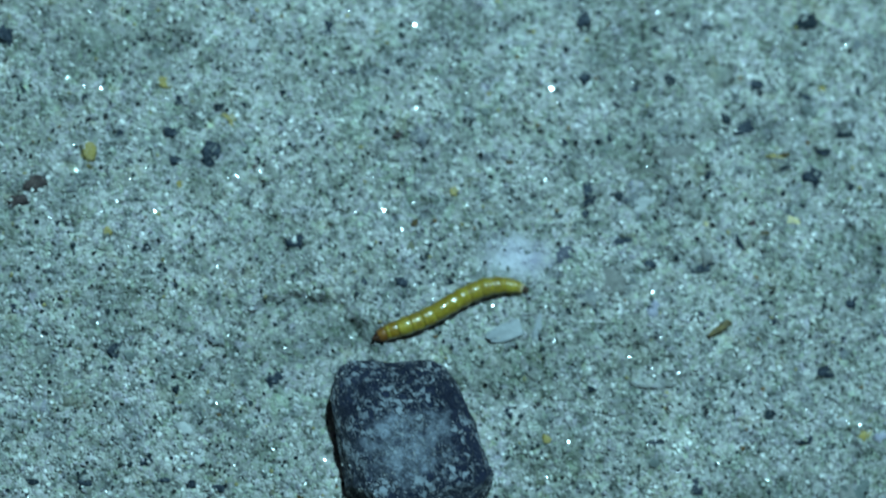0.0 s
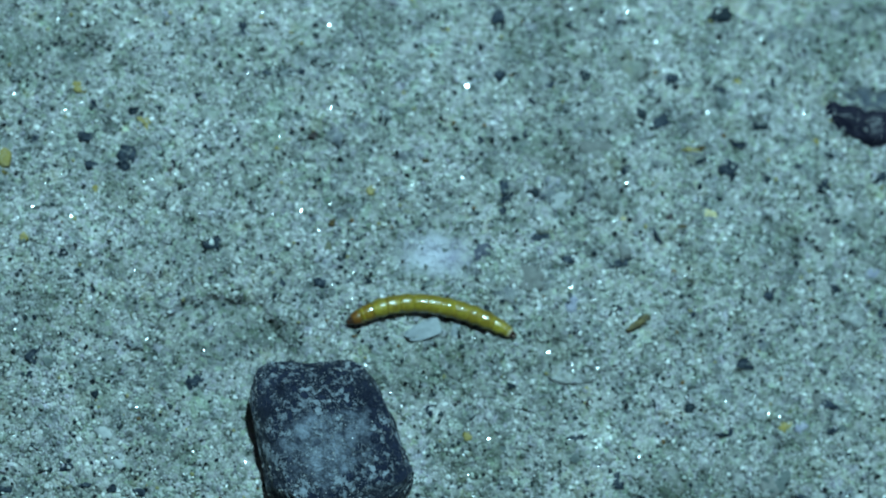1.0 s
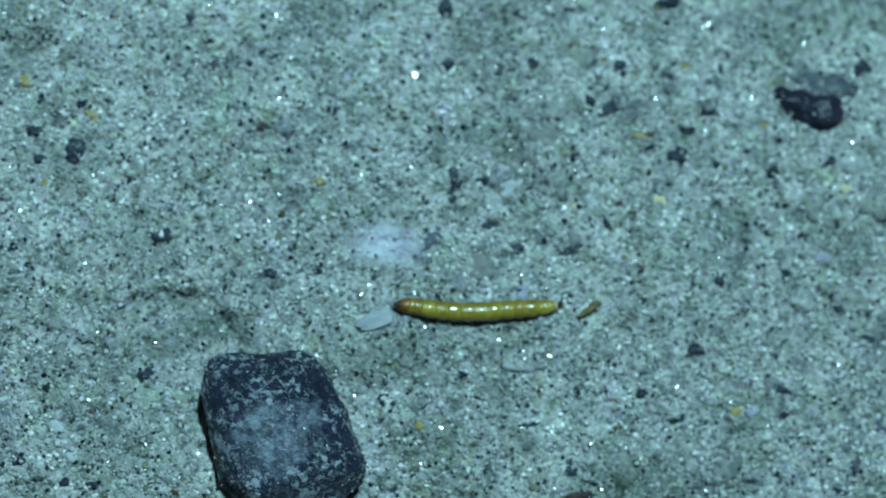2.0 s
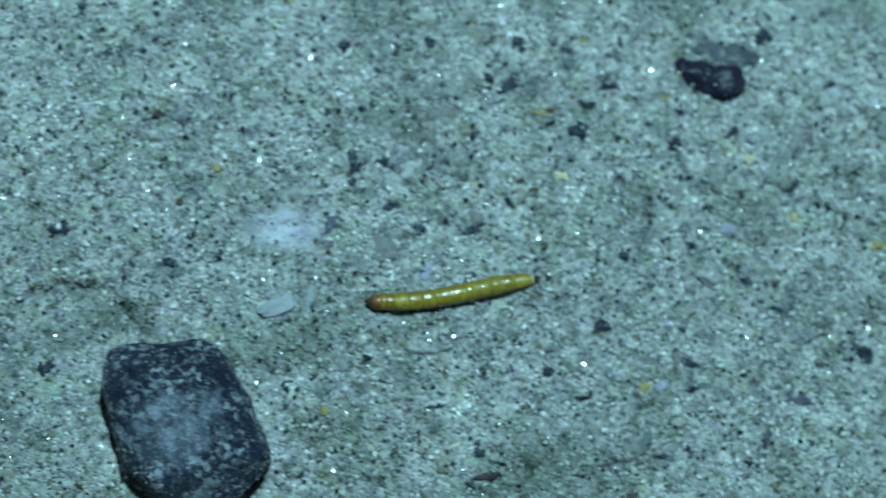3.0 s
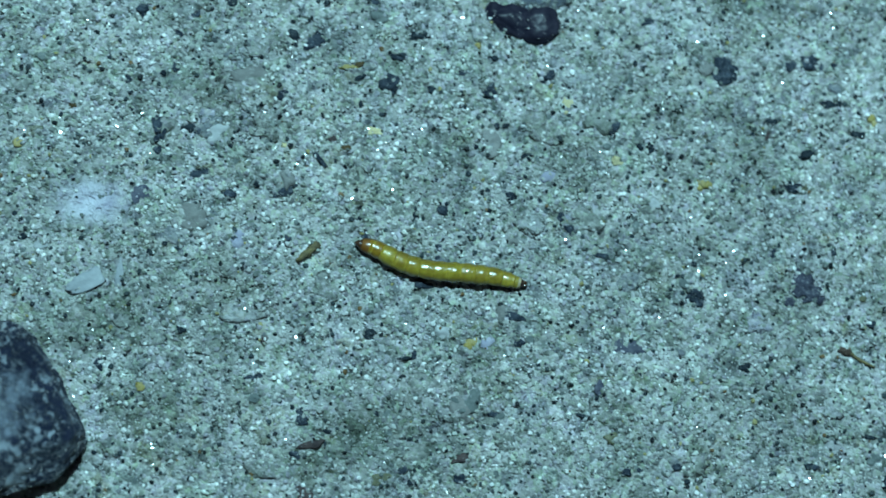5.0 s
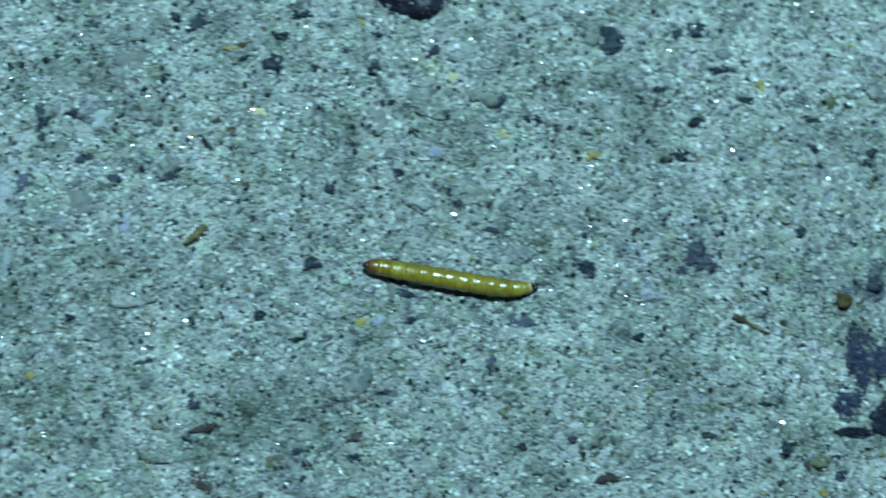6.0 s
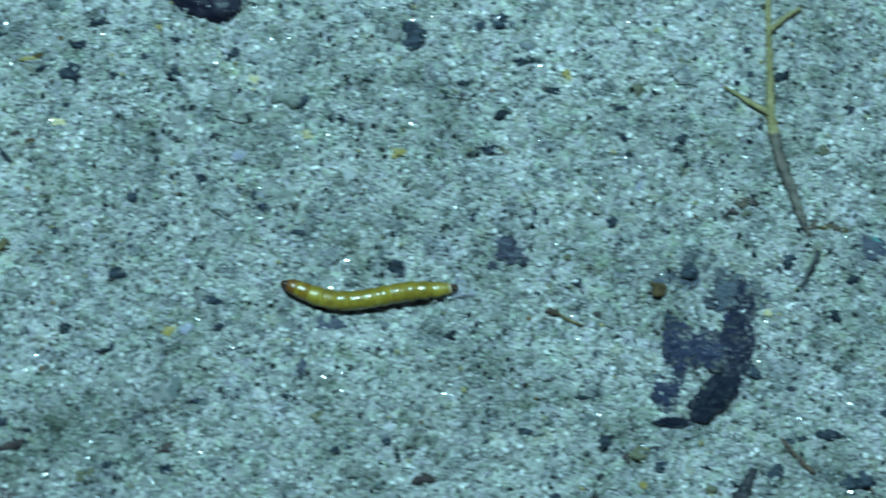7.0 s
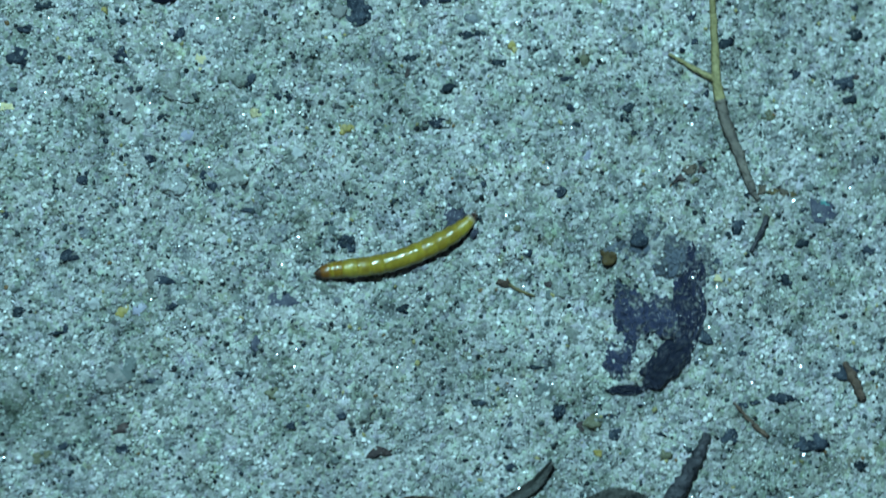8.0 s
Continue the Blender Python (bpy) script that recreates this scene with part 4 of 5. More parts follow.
grain(DARK, 28.9, 27.7, 1.6, 2.7, -11)
grain(DARK, 59.7, -6.5, 1.1, 1.1, -1)
grain(DARK, 32.0, 36.9, 1.4, 1.1, -1)
grain(DARK, 83.2, 30.0, 1.8, 1.4, -1)
grain(DARK, 82.4, 29.7, 2.0, 1.5, -6)
grain(DARK, 99.0, -2.8, 2.0, 1.9, -6)
grain(DARK, 42.1, -18.2, 1.7, 1.4, -6)
grain(DARK, 66.1, 12.8, 1.5, 1.4, -6)
grain(DARK, 119.9, 27.5, 2.9, 2.5, -6)
grain(DARK, 44.9, 17.9, 3.1, 1.4, 4)
grain(DARK, 50.2, 21.8, 3.1, 0.8, -56)
grain(DARK, 97.9, 36.0, 2.0, 1.1, -6)
grain(DARK, 64.7, 7.8, 1.5, 1.1, -6)
grain(DARK, 129.0, -2.7, 2.2, 2.0, -10)
grain(DARK, 129.3, -33.9, 2.6, 1.2, -10)
grain(DARK, 115.9, -31.9, 2.8, 2.2, -10)
grain(DARK, 62.8, 34.7, 2.8, 1.1, -10)
grain(DARK, 115.0, 10.3, 2.2, 1.5, -10)
grain(DARK, 82.2, 9.9, 1.1, 1.1, -10)
grain(DARK, 165.0, 6.7, 1.7, 1.5, -12)
grain(DARK, 171.7, 4.0, 2.3, 2.1, -12)
grain(DARK, 129.2, -36.3, 2.0, 1.7, -12)
grain(DARK, 144.4, -39.9, 2.6, 2.3, -12)
grain(DARK, 152.3, -12.3, 2.1, 2.0, -12)
grain(DARK, 162.1, -35.1, 3.1, 2.3, -12)
grain(DARK, 152.2, 14.0, 1.2, 1.1, -12)
grain(DARK, 133.4, 8.6, 1.4, 1.2, -12)
grain(DARK, 152.7, -36.6, 3.1, 1.8, -12)
grain(DARK, 155.5, -43.4, 5.1, 2.6, -22)
grain(DARK, 122.6, -31.7, 1.5, 2.2, -42)
grain(DARK, 168.5, -19.4, 3.1, 2.3, -42)
grain(DARK, 144.4, -26.4, 2.0, 2.0, -12)
grain(BLUE, 25.1, 19.8, 2.2, 3.3, 5)
grain(GREY, 45.5, 19.5, 2.1, 2.9, 0)
grain(GREY, 74.1, 21.1, 2.9, 4.5, -11)
grain(GREY, 30.6, 15.8, 4.8, 3.5, -1)
grain(GREY, 38.1, 34.5, 3.7, 3.2, -1)
grain(GREY, 72.6, -2.7, 2.8, 2.3, -6)
grain(GREY, 42.9, 34.0, 4.8, 3.1, -6)
grain(GREY, 65.5, -14.8, 5.1, 3.9, -26)
grain(GREY, 75.7, 7.6, 3.1, 2.3, -6)
grain(GREY, 166.5, 18.3, 1.4, 3.5, -12)
grain(LAV, 70.1, -6.3, 2.8, 2.3, -6)
grain(LAV, 37.8, 12.3, 2.6, 2.3, -6)
grain(LAV, 81.3, 15.8, 2.8, 2.0, -6)
grain(LAV, 134.2, 1.8, 2.8, 3.8, -20)
grain(OLIVE, 126.5, -34.2, 3.1, 1.7, -12)
grain(OLIVE, 134.8, -40.7, 1.4, 1.4, -12)
grain(OLIVE, 159.9, 1.6, 2.3, 1.8, -12)
grain(OLIVE, 135.5, -40.6, 1.5, 0.9, -12)
grain(OLIVE, 52.3, -22.8, 4.6, 2.0, -12)
grain(PALE, -19.2, 50.2, 2.6, 3.3, -10)
grain(PALE, -28.2, -5.0, 2.4, 2.2, 0)
grain(PALE, -26.2, -9.2, 2.4, 2.1, 0)
grain(PALE, 37.5, 27.2, 3.7, 3.2, 0)
grain(PALE, 11.1, 14.5, 2.1, 1.8, -1)
grain(PALE, 92.9, -18.0, 4.0, 3.6, -6)
grain(PALE, 95.4, 10.5, 1.9, 1.9, -6)
grain(PALE, 64.3, -3.8, 2.3, 1.9, -6)
grain(PALE, 127.4, 7.9, 4.0, 3.2, 10)
grain(PALE, 138.2, 19.2, 2.3, 2.0, -12)
grain(RUST, 4.0, 24.2, 1.1, 1.0, 0)
grain(RUST, 53.7, 22.8, 1.8, 1.0, -20)
grain(RUST, -11.9, -14.8, 1.8, 1.4, -1)
grain(RUST, 17.4, 33.1, 1.1, 1.1, -6)
grain(RUST, 56.9, 34.2, 1.7, 1.1, 30)
grain(OLIVE, 122.4, -6.1, 1.4, 1.0, -12)
grain(BROWN, 124.9, -14.6, 1.3, 0.8, -12)
grain(YELLOW, -42.1, 33.9, 2.7, 3.7, -15)
grain(YELLOW, -22.4, 39.1, 2.4, 1.4, -40)
grain(YELLOW, -31.9, 44.3, 1.8, 1.8, 0)
grain(YELLOW, 9.6, 28.7, 1.4, 1.4, 0)
grain(YELLOW, -39.4, 22.8, 1.4, 1.3, 0)
grain(YELLOW, -29.3, 29.7, 1.1, 1.0, 0)
grain(YELLOW, 68.0, -5.7, 1.4, 1.4, 0)
grain(YELLOW, 22.5, -6.5, 1.4, 1.3, 0)
grain(YELLOW, 62.9, 44.2, 1.4, 1.4, 0)
grain(YELLOW, 55.6, 34.2, 2.3, 0.8, -6)
grain(YELLOW, 67.2, -6.0, 1.7, 1.7, -6)
grain(YELLOW, 102.3, 12.3, 1.5, 1.4, -6)
grain(YELLOW, 103.1, 12.1, 1.2, 1.2, -10)
grain(YELLOW, 126.4, -38.4, 1.1, 1.1, -12)
grain(YELLOW, 127.6, 18.8, 1.5, 1.2, -12)
grain(BLACK, 63.3, 34.9, 2.5, 0.6, -12)
grain(YELLOW, 73.7, 35.1, 0.8, 0.9, -12)
grain(BLACK, 82.3, 29.4, 2.3, 0.9, -7)
grain(BLACK, 74.3, 28.2, 2.2, 1.1, -2)
grain(DARK, 91.3, 21.6, 1.4, 1.4, -12)
grain(CREAM, 90.8, 16.9, 1.4, 1.5, -12)
grain(BLACK, 95.6, 18.3, 0.7, 1.5, -82)
grain(BLACK, 113.4, 19.9, 1.7, 0.9, 8)
grain(BLACK, 117.0, 14.7, 2.0, 1.2, -12)
grain(DARK, 121.6, 21.4, 1.8, 1.4, -12)
grain(DARK, 117.3, 27.5, 1.2, 1.4, -12)
grain(BLACK, 124.6, 16.8, 1.5, 0.8, -12)
grain(YELLOW, 127.7, 18.3, 0.9, 1.4, -12)
grain(OLIVE, 116.5, 10.2, 0.8, 2.2, -12)
grain(BLACK, 133.4, 6.2, 1.5, 0.8, -12)
grain(BLACK, 141.3, 7.1, 2.0, 0.8, 13)
grain(BLACK, 141.1, 3.3, 1.1, 0.8, -12)
grain(DARK, 152.3, -12.1, 2.0, 1.8, -12)
grain(SMOKY, 66.0, -13.8, 4.1, 3.4, -12)
grain(SMOKY, 70.1, -16.0, 2.3, 1.7, -12)
grain(BLACK, 53.8, -2.8, 1.1, 1.1, -12)
grain(BLACK, 58.4, -6.8, 2.3, 0.6, -2)
grain(BLACK, 46.5, -15.4, 2.0, 0.8, -12)
grain(BLUE, 84.2, -14.1, 1.4, 1.7, -12)
grain(BLACK, 81.9, -17.7, 1.8, 0.8, -22)
grain(OLIVE, 85.1, -20.9, 2.0, 1.4, -12)
grain(BROWN, 124.9, -34.3, 1.5, 1.1, -12)
grain(OLIVE, 135.3, -40.7, 1.4, 1.2, -12)
grain(BLACK, 122.1, -31.3, 1.1, 1.5, -12)
grain(DARK, 148.8, -36.2, 1.5, 1.2, -12)
grain(BLACK, 76.1, 23.5, 0.8, 0.8, -12)
grain(DARK, 75.0, 23.7, 0.9, 0.9, -12)
grain(BLACK, 78.7, 19.0, 1.8, 0.6, 8)
grain(BLACK, 56.9, 32.5, 1.7, 0.8, 8)
grain(BLACK, 59.4, 27.0, 1.5, 0.6, 8)
grain(BLACK, 70.7, 26.9, 1.4, 0.6, -22)
grain(SMOKY, 60.7, 40.5, 3.1, 2.0, -12)
grain(BLACK, 76.0, 33.0, 1.1, 0.8, -12)
grain(BLACK, 65.1, 37.2, 1.5, 0.8, -12)
grain(SMOKY, 93.8, 28.2, 2.3, 2.3, -12)
grain(BLACK, 149.3, -2.6, 1.2, 0.6, 8)
grain(DARK, 138.7, -11.1, 2.3, 1.8, -12)
grain(BLACK, 147.5, -10.5, 0.8, 0.9, -12)
grain(BLACK, 107.5, 12.3, 0.9, 0.8, -12)
grain(BLACK, 114.5, 10.3, 1.1, 1.4, -12)
grain(BLACK, 94.3, 14.9, 0.7, 0.6, -12)
grain(BLACK, 120.7, -25.2, 1.7, 0.6, -12)
grain(BLACK, 133.4, -33.3, 0.7, 0.6, -12)
grain(BLACK, 135.2, -37.6, 1.8, 0.6, -32)
grain(BLACK, 144.0, -41.7, 0.7, 0.6, -12)
grain(SMOKY, 120.8, -28.4, 3.4, 2.0, -12)
# black sliver in place of the shade in the crevice below the slag
grain(BLACK, 130.8, -30.6, 3.1, 0.6, -20)

# worn pebbles whose tops lie level with the cement


def pebble(material, x, y, w, h, turn):
    """A worn aggregate pebble, flat on top and half covered by sand."""
    thick = max(0.8, min(w, h) * 0.4)
    ob = lump("pebble", x, y, w * 1.1, h * 1.1, turn, material, thick, 1 - 0.16 / thick, 1.0, 3, square=2.0, facets=2)
    ob.parent = GROUND
    BARE.append((x, y, 0.13 * min(w, h)))


pebble(LILAC, -47.0, -1.7, 2.4, 2.0, 10)
pebble(LILAC, 107.1, -7.9, 3.6, 2.3, -8)
pebble(LILAC, 35.4, 29.1, 2.2, 2.5, -13)
pebble(LILAC, 82.7, 8.5, 1.7, 2.6, -14)
pebble(MOSSY, -43.5, -1.3, 4.0, 2.4, 4)
pebble(MOSSY, 100.1, -29.5, 2.2, 1.4, -17)
pebble(MOSSY, 11.8, 30.3, 2.2, 1.1, 6)
pebble(MOSSY, 126.2, 0.2, 2.9, 1.5, -24)
pebble(MOSSY, 15.4, 26.1, 2.5, 1.9, -3)
pebble(MOSSY, 22.7, -8.4, 2.2, 1.4, -10)
pebble(MOSSY, 34.5, 22.8, 2.2, 1.4, -11)
pebble(MOSSY, 38.5, -15.2, 1.9, 1.7, 8)
pebble(MOSSY, 44.2, 31.9, 3.1, 2.8, -14)
pebble(MOSSY, 55.2, 33.0, 2.1, 1.3, 5)
pebble(MOSSY, 70.2, 28.2, 2.0, 2.0, 1)
pebble(MOSSY, 81.7, 27.0, 2.2, 1.9, -9)
pebble(HAZE, 100.9, 5.5, 2.8, 2.0, -25)
pebble(HAZE, 115.8, -20.8, 3.0, 3.0, 5)
pebble(HAZE, 14.0, -16.6, 3.0, 2.2, -17)
pebble(HAZE, 37.1, 2.0, 4.8, 2.1, -12)
pebble(HAZE, 45.4, -11.4, 4.3, 2.2, 6)
pebble(HAZE, 72.4, -15.8, 2.2, 1.7, -4)
pebble(HAZE, 78.2, 9.4, 3.6, 2.6, -12)
pebble(HAZE, 87.5, 28.8, 4.3, 4.3, -8)
pebble(SLATE, -24.1, 7.7, 2.4, 1.9, -10)
pebble(SLATE, -44.3, 29.2, 1.9, 1.9, 10)
pebble(SLATE, 103.9, -11.4, 2.2, 2.8, -13)
pebble(SLATE, 110.3, 22.2, 2.2, 3.5, -10)
pebble(SLATE, 123.5, 22.8, 2.2, 2.2, -24)
pebble(SLATE, 143.9, 15.3, 3.1, 2.3, -13)
pebble(SLATE, 164.4, 13.5, 3.9, 3.1, -23)
pebble(SLATE, 19.4, 52.2, 3.2, 2.8, 3)
pebble(SLATE, 28.8, 13.4, 4.4, 3.6, 7)
pebble(SLATE, 35.0, 15.7, 2.2, 1.4, -17)
pebble(SLATE, 35.9, 28.0, 2.9, 2.2, 9)
pebble(SLATE, 38.9, 37.7, 4.3, 1.9, 0)
pebble(SLATE, 4.5, 36.6, 2.3, 2.3, 5)
pebble(SLATE, 65.5, 6.2, 2.8, 4.4, -6)
pebble(SLATE, 67.9, 51.0, 1.6, 2.4, 4)
pebble(SLATE, 79.5, -8.1, 2.2, 1.1, -18)
pebble(SLATE, 90.6, 0.3, 3.1, 2.3, -4)
pebble(SLATE, 93.3, -25.0, 2.2, 2.0, -5)
pebble(SMOKE, -16.5, 31.0, 2.0, 2.4, 1)
pebble(SMOKE, -28.0, 4.5, 4.8, 4.0, -11)
pebble(SMOKE, -28.5, 52.6, 3.2, 1.8, -4)
pebble(SMOKE, -36.3, 9.7, 4.8, 4.0, -10)
pebble(SMOKE, -46.3, 0.6, 4.8, 4.0, 11)
pebble(SMOKE, -49.1, 4.5, 5.6, 4.8, -8)
pebble(SMOKE, 10.7, 36.4, 3.1, 2.3, 8)
pebble(SMOKE, 104.8, 6.5, 3.9, 2.3, -1)
pebble(SMOKE, 112.2, -11.9, 2.2, 3.9, -6)
pebble(SMOKE, 114.9, -19.2, 2.8, 2.0, -8)
pebble(SMOKE, 126.7, -15.4, 2.2, 2.8, -17)
pebble(SMOKE, 127.6, -21.9, 3.6, 2.8, -3)
pebble(SMOKE, 14.7, 3.0, 5.6, 4.8, 1)
pebble(SMOKE, 142.8, -3.7, 3.1, 2.3, -1)
pebble(SMOKE, 144.1, -1.5, 1.7, 2.8, -16)
pebble(SMOKE, 164.3, -1.0, 3.1, 3.1, -20)
pebble(SMOKE, 2.3, 34.3, 4.8, 4.8, -7)
pebble(SMOKE, 20.6, 3.8, 3.5, 3.9, -18)
pebble(SMOKE, 25.4, -0.1, 3.1, 2.2, -18)
pebble(SMOKE, 29.1, -9.1, 5.1, 5.0, -2)
pebble(SMOKE, 29.4, 28.8, 2.8, 2.8, -1)
pebble(SMOKE, 32.3, -1.8, 4.0, 3.2, -1)
pebble(SMOKE, 36.4, 8.6, 4.8, 4.0, 5)
pebble(SMOKE, 38.1, -19.8, 3.7, 2.2, -2)
pebble(SMOKE, 39.6, 32.5, 4.8, 3.2, -12)
pebble(SMOKE, 41.9, 1.4, 4.8, 3.2, 11)
pebble(SMOKE, 43.8, 27.3, 3.9, 2.8, 4)
pebble(SMOKE, 44.2, 37.9, 3.2, 2.4, -14)
pebble(SMOKE, 46.4, 45.4, 6.4, 4.8, 9)
pebble(SMOKE, 49.2, 3.8, 4.0, 4.0, 7)
pebble(SMOKE, 50.9, -13.9, 4.3, 3.5, 9)
pebble(SMOKE, 56.4, 20.7, 2.9, 2.9, -11)
pebble(SMOKE, 58.9, -20.1, 4.6, 3.1, -19)
pebble(SMOKE, 59.2, 12.6, 3.6, 3.2, 6)
pebble(SMOKE, 60.2, -11.3, 4.8, 3.2, 10)
pebble(SMOKE, 69.4, -16.8, 3.0, 1.4, -2)
pebble(SMOKE, 71.2, -19.9, 2.9, 2.8, -25)
pebble(SMOKE, 79.6, 22.3, 4.7, 3.9, 5)
pebble(SMOKE, 82.1, 21.3, 4.2, 2.8, 0)
pebble(SMOKE, 85.6, 9.3, 4.2, 3.9, -6)
pebble(SMOKE, 88.6, -29.0, 2.9, 1.7, -20)
pebble(SMOKE, 90.2, 24.1, 5.8, 3.9, -9)
pebble(SMOKE, 92.0, 29.3, 4.2, 4.2, -10)
pebble(SMOKE, 94.8, 8.7, 3.6, 2.0, -26)
pebble(SMOKE, 95.1, -9.3, 3.1, 3.0, -8)
pebble(SMOKE, 96.4, -26.2, 2.3, 3.0, 8)
grain(BLACK, -49.0, -12.4, 1.3, 1.0, -6)
grain(BLACK, 140.2, 5.8, 1.2, 0.9, -13)
grain(BLACK, 171.7, 1.3, 1.4, 1.1, -6)
grain(BLACK, 48.8, 38.9, 1.4, 1.9, -7)
grain(BLACK, 60.7, 53.7, 3.6, 2.2, 14)
grain(BLACK, 62.3, 12.7, 1.1, 1.0, -3)
grain(BROWN, 112.6, 18.2, 0.7, 1.4, -18)
grain(BROWN, 172.9, 4.5, 1.7, 1.2, -5)
grain(BROWN, 39.7, -2.2, 1.1, 1.1, -5)
grain(BROWN, 44.5, -16.9, 3.7, 1.1, 1)
grain(CREAM, 147.8, -18.6, 1.2, 1.2, -23)
grain(CREAM, 58.3, 24.7, 2.6, 1.2, -11)
grain(DARK, -23.4, -13.3, 1.8, 1.3, -3)
grain(DARK, -27.3, -12.6, 2.1, 1.4, -2)
grain(DARK, -30.8, -12.2, 1.6, 1.1, 13)
grain(DARK, -33.6, -9.5, 1.8, 1.3, 0)
grain(DARK, -41.6, -12.8, 1.8, 1.6, 4)
grain(DARK, 106.7, 12.2, 1.0, 1.0, -18)
grain(DARK, 110.8, 1.5, 0.9, 1.7, -9)
grain(DARK, 112.5, -28.3, 0.9, 0.9, -14)
grain(DARK, 114.4, -37.6, 1.7, 1.0, -2)
grain(DARK, 116.6, 27.5, 1.1, 1.4, -14)
grain(DARK, 119.2, 0.8, 1.0, 1.4, -7)
grain(DARK, 123.2, -9.9, 1.2, 0.9, -17)
grain(DARK, 123.2, 26.9, 1.0, 1.0, -8)
grain(DARK, 134.1, 12.5, 2.2, 0.7, -8)
grain(DARK, 147.3, -36.3, 1.7, 1.1, -21)
grain(DARK, 148.3, -16.4, 1.2, 1.0, -6)
grain(DARK, 148.5, -29.4, 1.4, 0.8, -17)
grain(DARK, 151.9, 6.4, 1.4, 1.4, -16)
grain(DARK, 152.5, 17.6, 1.4, 1.2, -9)
grain(DARK, 157.1, -21.4, 1.4, 1.0, -21)
grain(DARK, 161.7, -12.1, 1.4, 0.8, 1)
grain(DARK, 17.1, -2.7, 1.4, 1.9, 6)
grain(DARK, 170.4, 4.2, 1.7, 1.4, -25)
grain(DARK, 172.8, -7.6, 1.0, 1.4, -17)
grain(DARK, 175.1, 14.1, 1.4, 1.0, -13)
grain(DARK, 2.3, 15.6, 1.9, 1.4, 5)
grain(DARK, 25.4, 35.9, 1.1, 1.1, -4)
grain(DARK, 28.1, 25.7, 1.2, 1.1, -3)
grain(DARK, 28.5, 54.0, 2.1, 2.9, 4)
grain(DARK, 28.7, 28.8, 1.9, 2.2, 1)
grain(DARK, 32.8, 41.5, 1.8, 1.4, -7)
grain(DARK, 33.4, 21.5, 3.2, 1.9, 12)
grain(DARK, 35.7, 43.9, 1.4, 1.0, 11)
grain(DARK, 37.3, -7.0, 1.7, 0.7, -10)
grain(DARK, 37.3, 12.0, 1.1, 1.3, 8)
grain(DARK, 37.6, 18.4, 1.9, 1.1, 9)
grain(DARK, 38.2, -6.9, 1.9, 0.8, 12)
grain(DARK, 43.4, -13.4, 2.1, 1.9, -13)
grain(DARK, 44.6, 11.4, 1.1, 1.4, -2)
grain(DARK, 45.9, 31.3, 2.2, 1.6, -1)
grain(DARK, 51.9, 38.2, 1.7, 2.0, 9)
grain(DARK, 53.0, 44.6, 2.1, 1.4, 2)
grain(DARK, 55.1, 10.6, 1.1, 1.6, 12)
grain(DARK, 56.2, -22.0, 1.4, 1.0, -3)
grain(DARK, 62.3, 3.2, 2.4, 2.2, 3)
grain(DARK, 64.2, -24.0, 1.9, 1.1, -15)
grain(DARK, 67.9, 43.6, 1.4, 1.4, 2)
grain(DARK, 69.4, -15.6, 1.7, 1.2, -9)
grain(DARK, 71.0, 31.5, 1.4, 0.9, 3)
grain(DARK, 73.8, -2.8, 2.8, 1.5, -17)
grain(DARK, 74.2, -6.5, 1.4, 1.2, -16)
grain(DARK, 75.5, 13.9, 1.4, 1.0, -15)
grain(DARK, 83.6, 8.0, 2.2, 1.7, 3)
grain(DARK, 86.6, -25.8, 1.1, 1.2, -10)
grain(DARK, 87.3, 4.0, 2.2, 0.9, -19)
grain(DARK, 88.5, -25.9, 1.4, 1.0, -10)
grain(DARK, 93.5, -25.9, 1.4, 1.1, 6)
grain(DARK, 99.7, -3.9, 1.4, 1.4, -15)
grain(OLIVE, 136.5, 14.5, 1.7, 1.7, -7)
grain(OLIVE, 163.2, -22.7, 1.1, 1.4, -14)
grain(OLIVE, 3.2, 21.0, 1.4, 1.6, -17)
grain(SLATE, 96.4, -10.5, 1.4, 1.0, -18)
grain(TEAL, 164.6, -11.9, 1.7, 1.7, -19)
grain(YELLOW, 101.9, 11.9, 1.1, 1.1, -11)

# ---- sand and glittering quartz bound in the surface ----


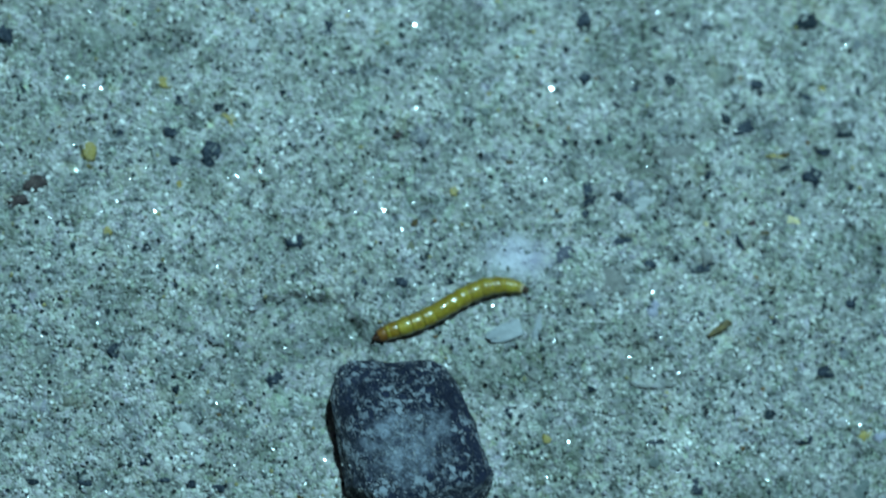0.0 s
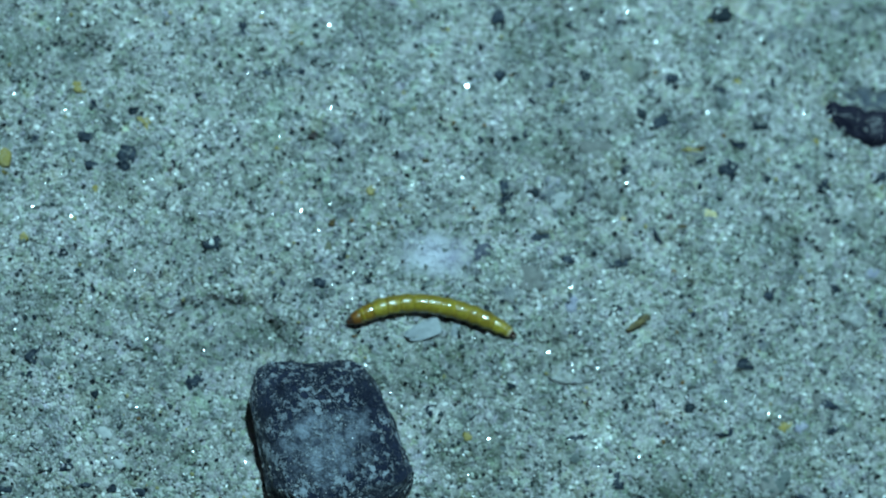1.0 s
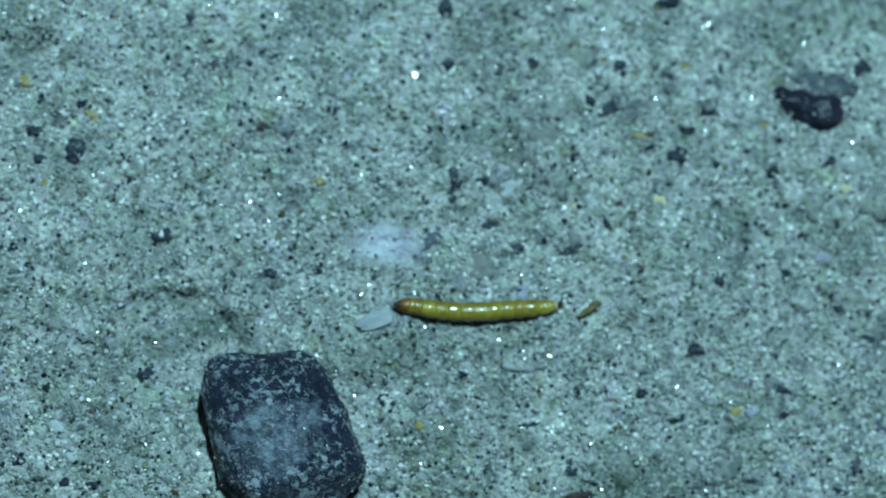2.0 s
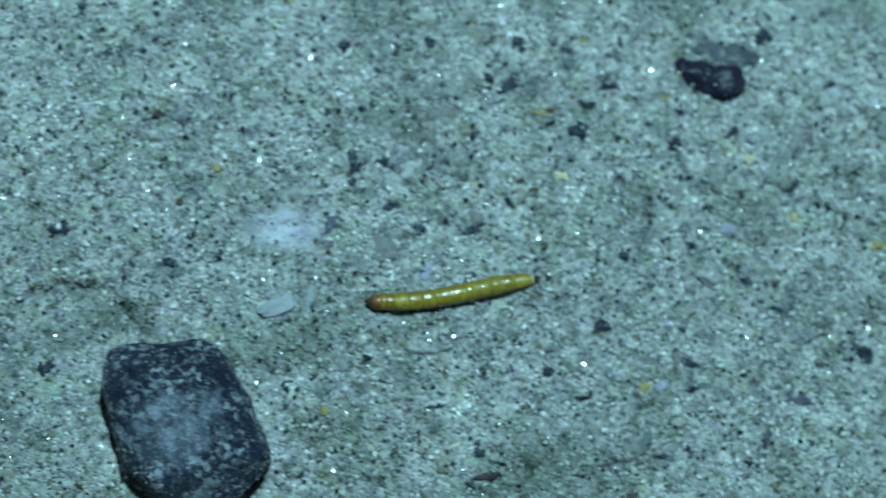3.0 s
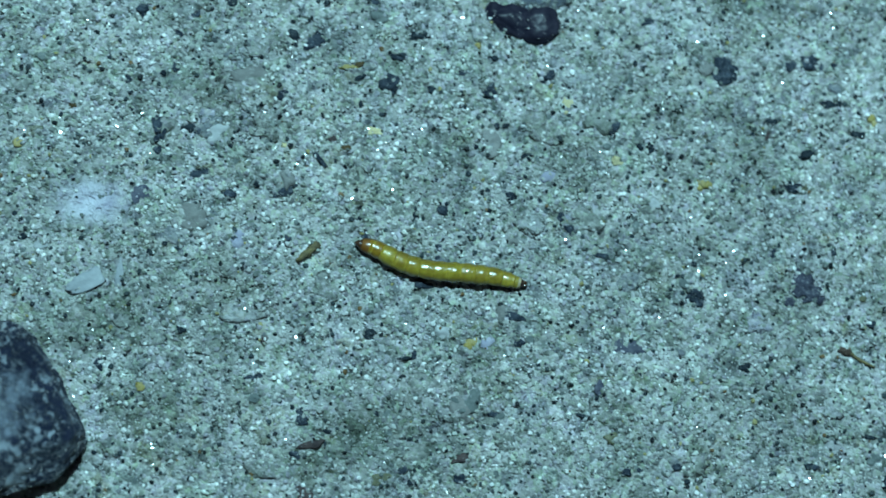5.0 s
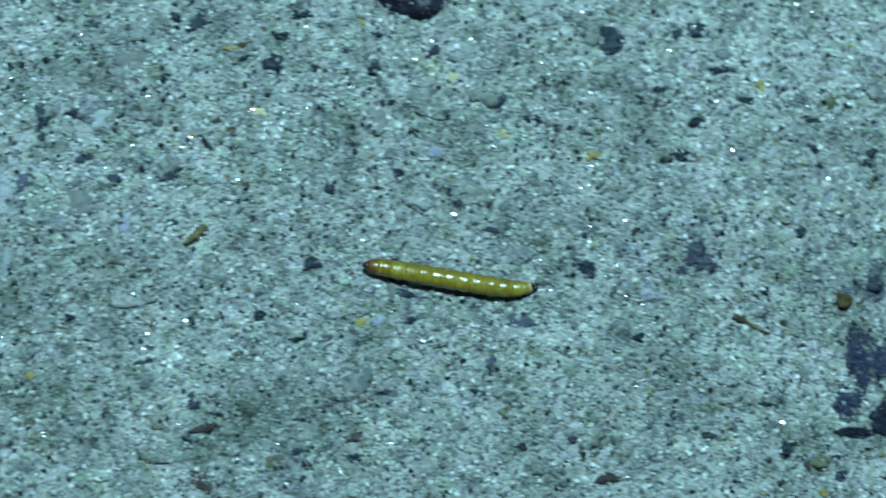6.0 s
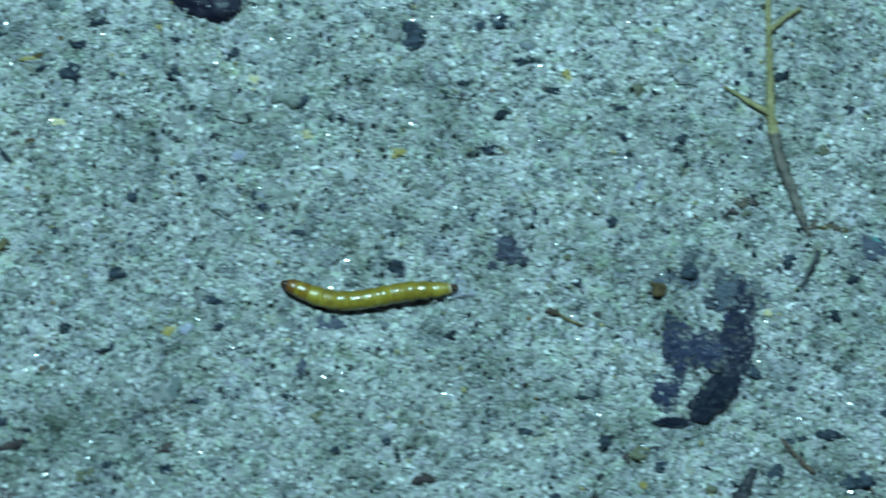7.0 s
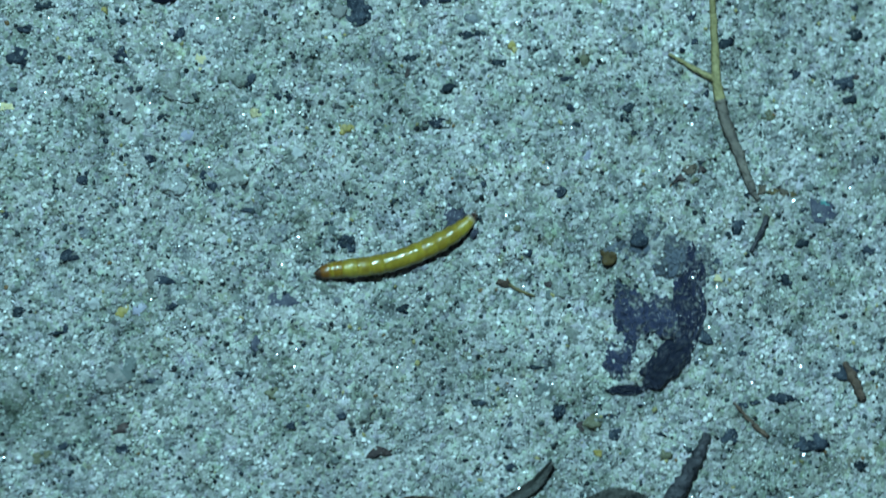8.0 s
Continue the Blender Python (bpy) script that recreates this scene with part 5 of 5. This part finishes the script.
def scatter(name, many, low, high, material, seed, label, flat=0.6, sink=0.25, spread=2.0, sharp=False):
    rnd = np.random.RandomState(seed)
    gold = (1 + 5 ** 0.5) / 2
    ico = np.array([(-1, gold, 0), (1, gold, 0), (-1, -gold, 0), (1, -gold, 0), (0, -1, gold), (0, 1, gold), (0, -1, -gold), (0, 1, -gold),
                    (gold, 0, -1), (gold, 0, 1), (-gold, 0, -1), (-gold, 0, 1)]) / math.hypot(1, gold)
    tris = np.array([(0, 11, 5), (0, 5, 1), (0, 1, 7), (0, 7, 10), (0, 10, 11), (1, 5, 9), (5, 11, 4), (11, 10, 2), (10, 7, 6), (7, 1, 8),
                     (3, 9, 4), (3, 4, 2), (3, 2, 6), (3, 6, 8), (3, 8, 9), (4, 9, 5), (2, 4, 11), (6, 2, 10), (8, 6, 7), (9, 8, 1)])
    if sharp:
        ico = np.array([(1, 0, 0), (-1, 0, 0), (0, 1, 0), (0, -1, 0), (0, 0, 1), (0, 0, -1)], float)
        tris = np.array([(0, 2, 4), (2, 1, 4), (1, 3, 4), (3, 0, 4), (2, 0, 5), (1, 2, 5), (3, 1, 5), (0, 3, 5)])
    x = rnd.uniform(-66, 190, many)
    y = 23.0 - 0.185 * (x + 55) + rnd.uniform(-52, 52, many)
    keep, soft = np.ones(many, bool), rnd.uniform(0.55, 1.45, many) ** 1.3
    keep &= (np.hypot((x + 12.2) / 8.6, (y - 4.2) / 8.4) > 1) | (rnd.rand(many) < 0.55)
    for bx, by, br in BARE:
        keep &= np.hypot(x - bx, y - by) > br * soft
    x, y = x[keep], y[keep]
    count = len(x)
    size = low * (high / low) ** (rnd.rand(count) ** spread)
    q = rnd.normal(size=(count, 3, 3))
    turn, _ = np.linalg.qr(q)
    shape = ico[None] * rnd.uniform(0.7, 1.3, (count, len(ico), 1)) * rnd.uniform(0.65, 1.25, (count, 1, 3))
    shape = np.einsum("nij,nkj->nki", turn, shape)
    shape[:, :, 2] *= flat
    verts = shape * size[:, None, None] + np.stack([x, y, height(x, y) + size * (flat * 0.5 - sink)], 1)[:, None, :]
    faces = (tris[None] + len(ico) * np.arange(count)[:, None, None]).reshape(-1, 3)
    mesh = quads(name, verts.reshape(-1, 3) * MM, faces)
    mesh.polygons.foreach_set("use_smooth", np.zeros(len(faces), bool))
    mesh.materials.append(material)
    ob = new(name, mesh)
    ob.parent = GROUND
    return tagged(ob, label, kind="stuff")


scatter("sand", 78000, 0.12, 0.40, SAND, 7, "fine mixed grey, dark and tan sand grains", 0.85, 0.04, 1.5)
scatter("quartz_sand", 26000, 0.10, 0.24, QUARTZ, 9, "tiny glittering quartz grains", 0.7, 0.0, sharp=True)
scatter("quartz_crystals", 14000, 0.09, 0.22, CRYSTAL, 11, "larger glittering quartz crystals", 0.4, -0.05, sharp=True)
scatter("grey_grit", 700, 0.35, 0.80, SMOKY, 17, "dull smoky-grey grit bedded in the cement", 0.35, 0.3)
scatter("dark_grit", 1500, 0.20, 0.46, BLACK, 13, "small black grit bedded in the cement", 0.7, 0.12)

motions()
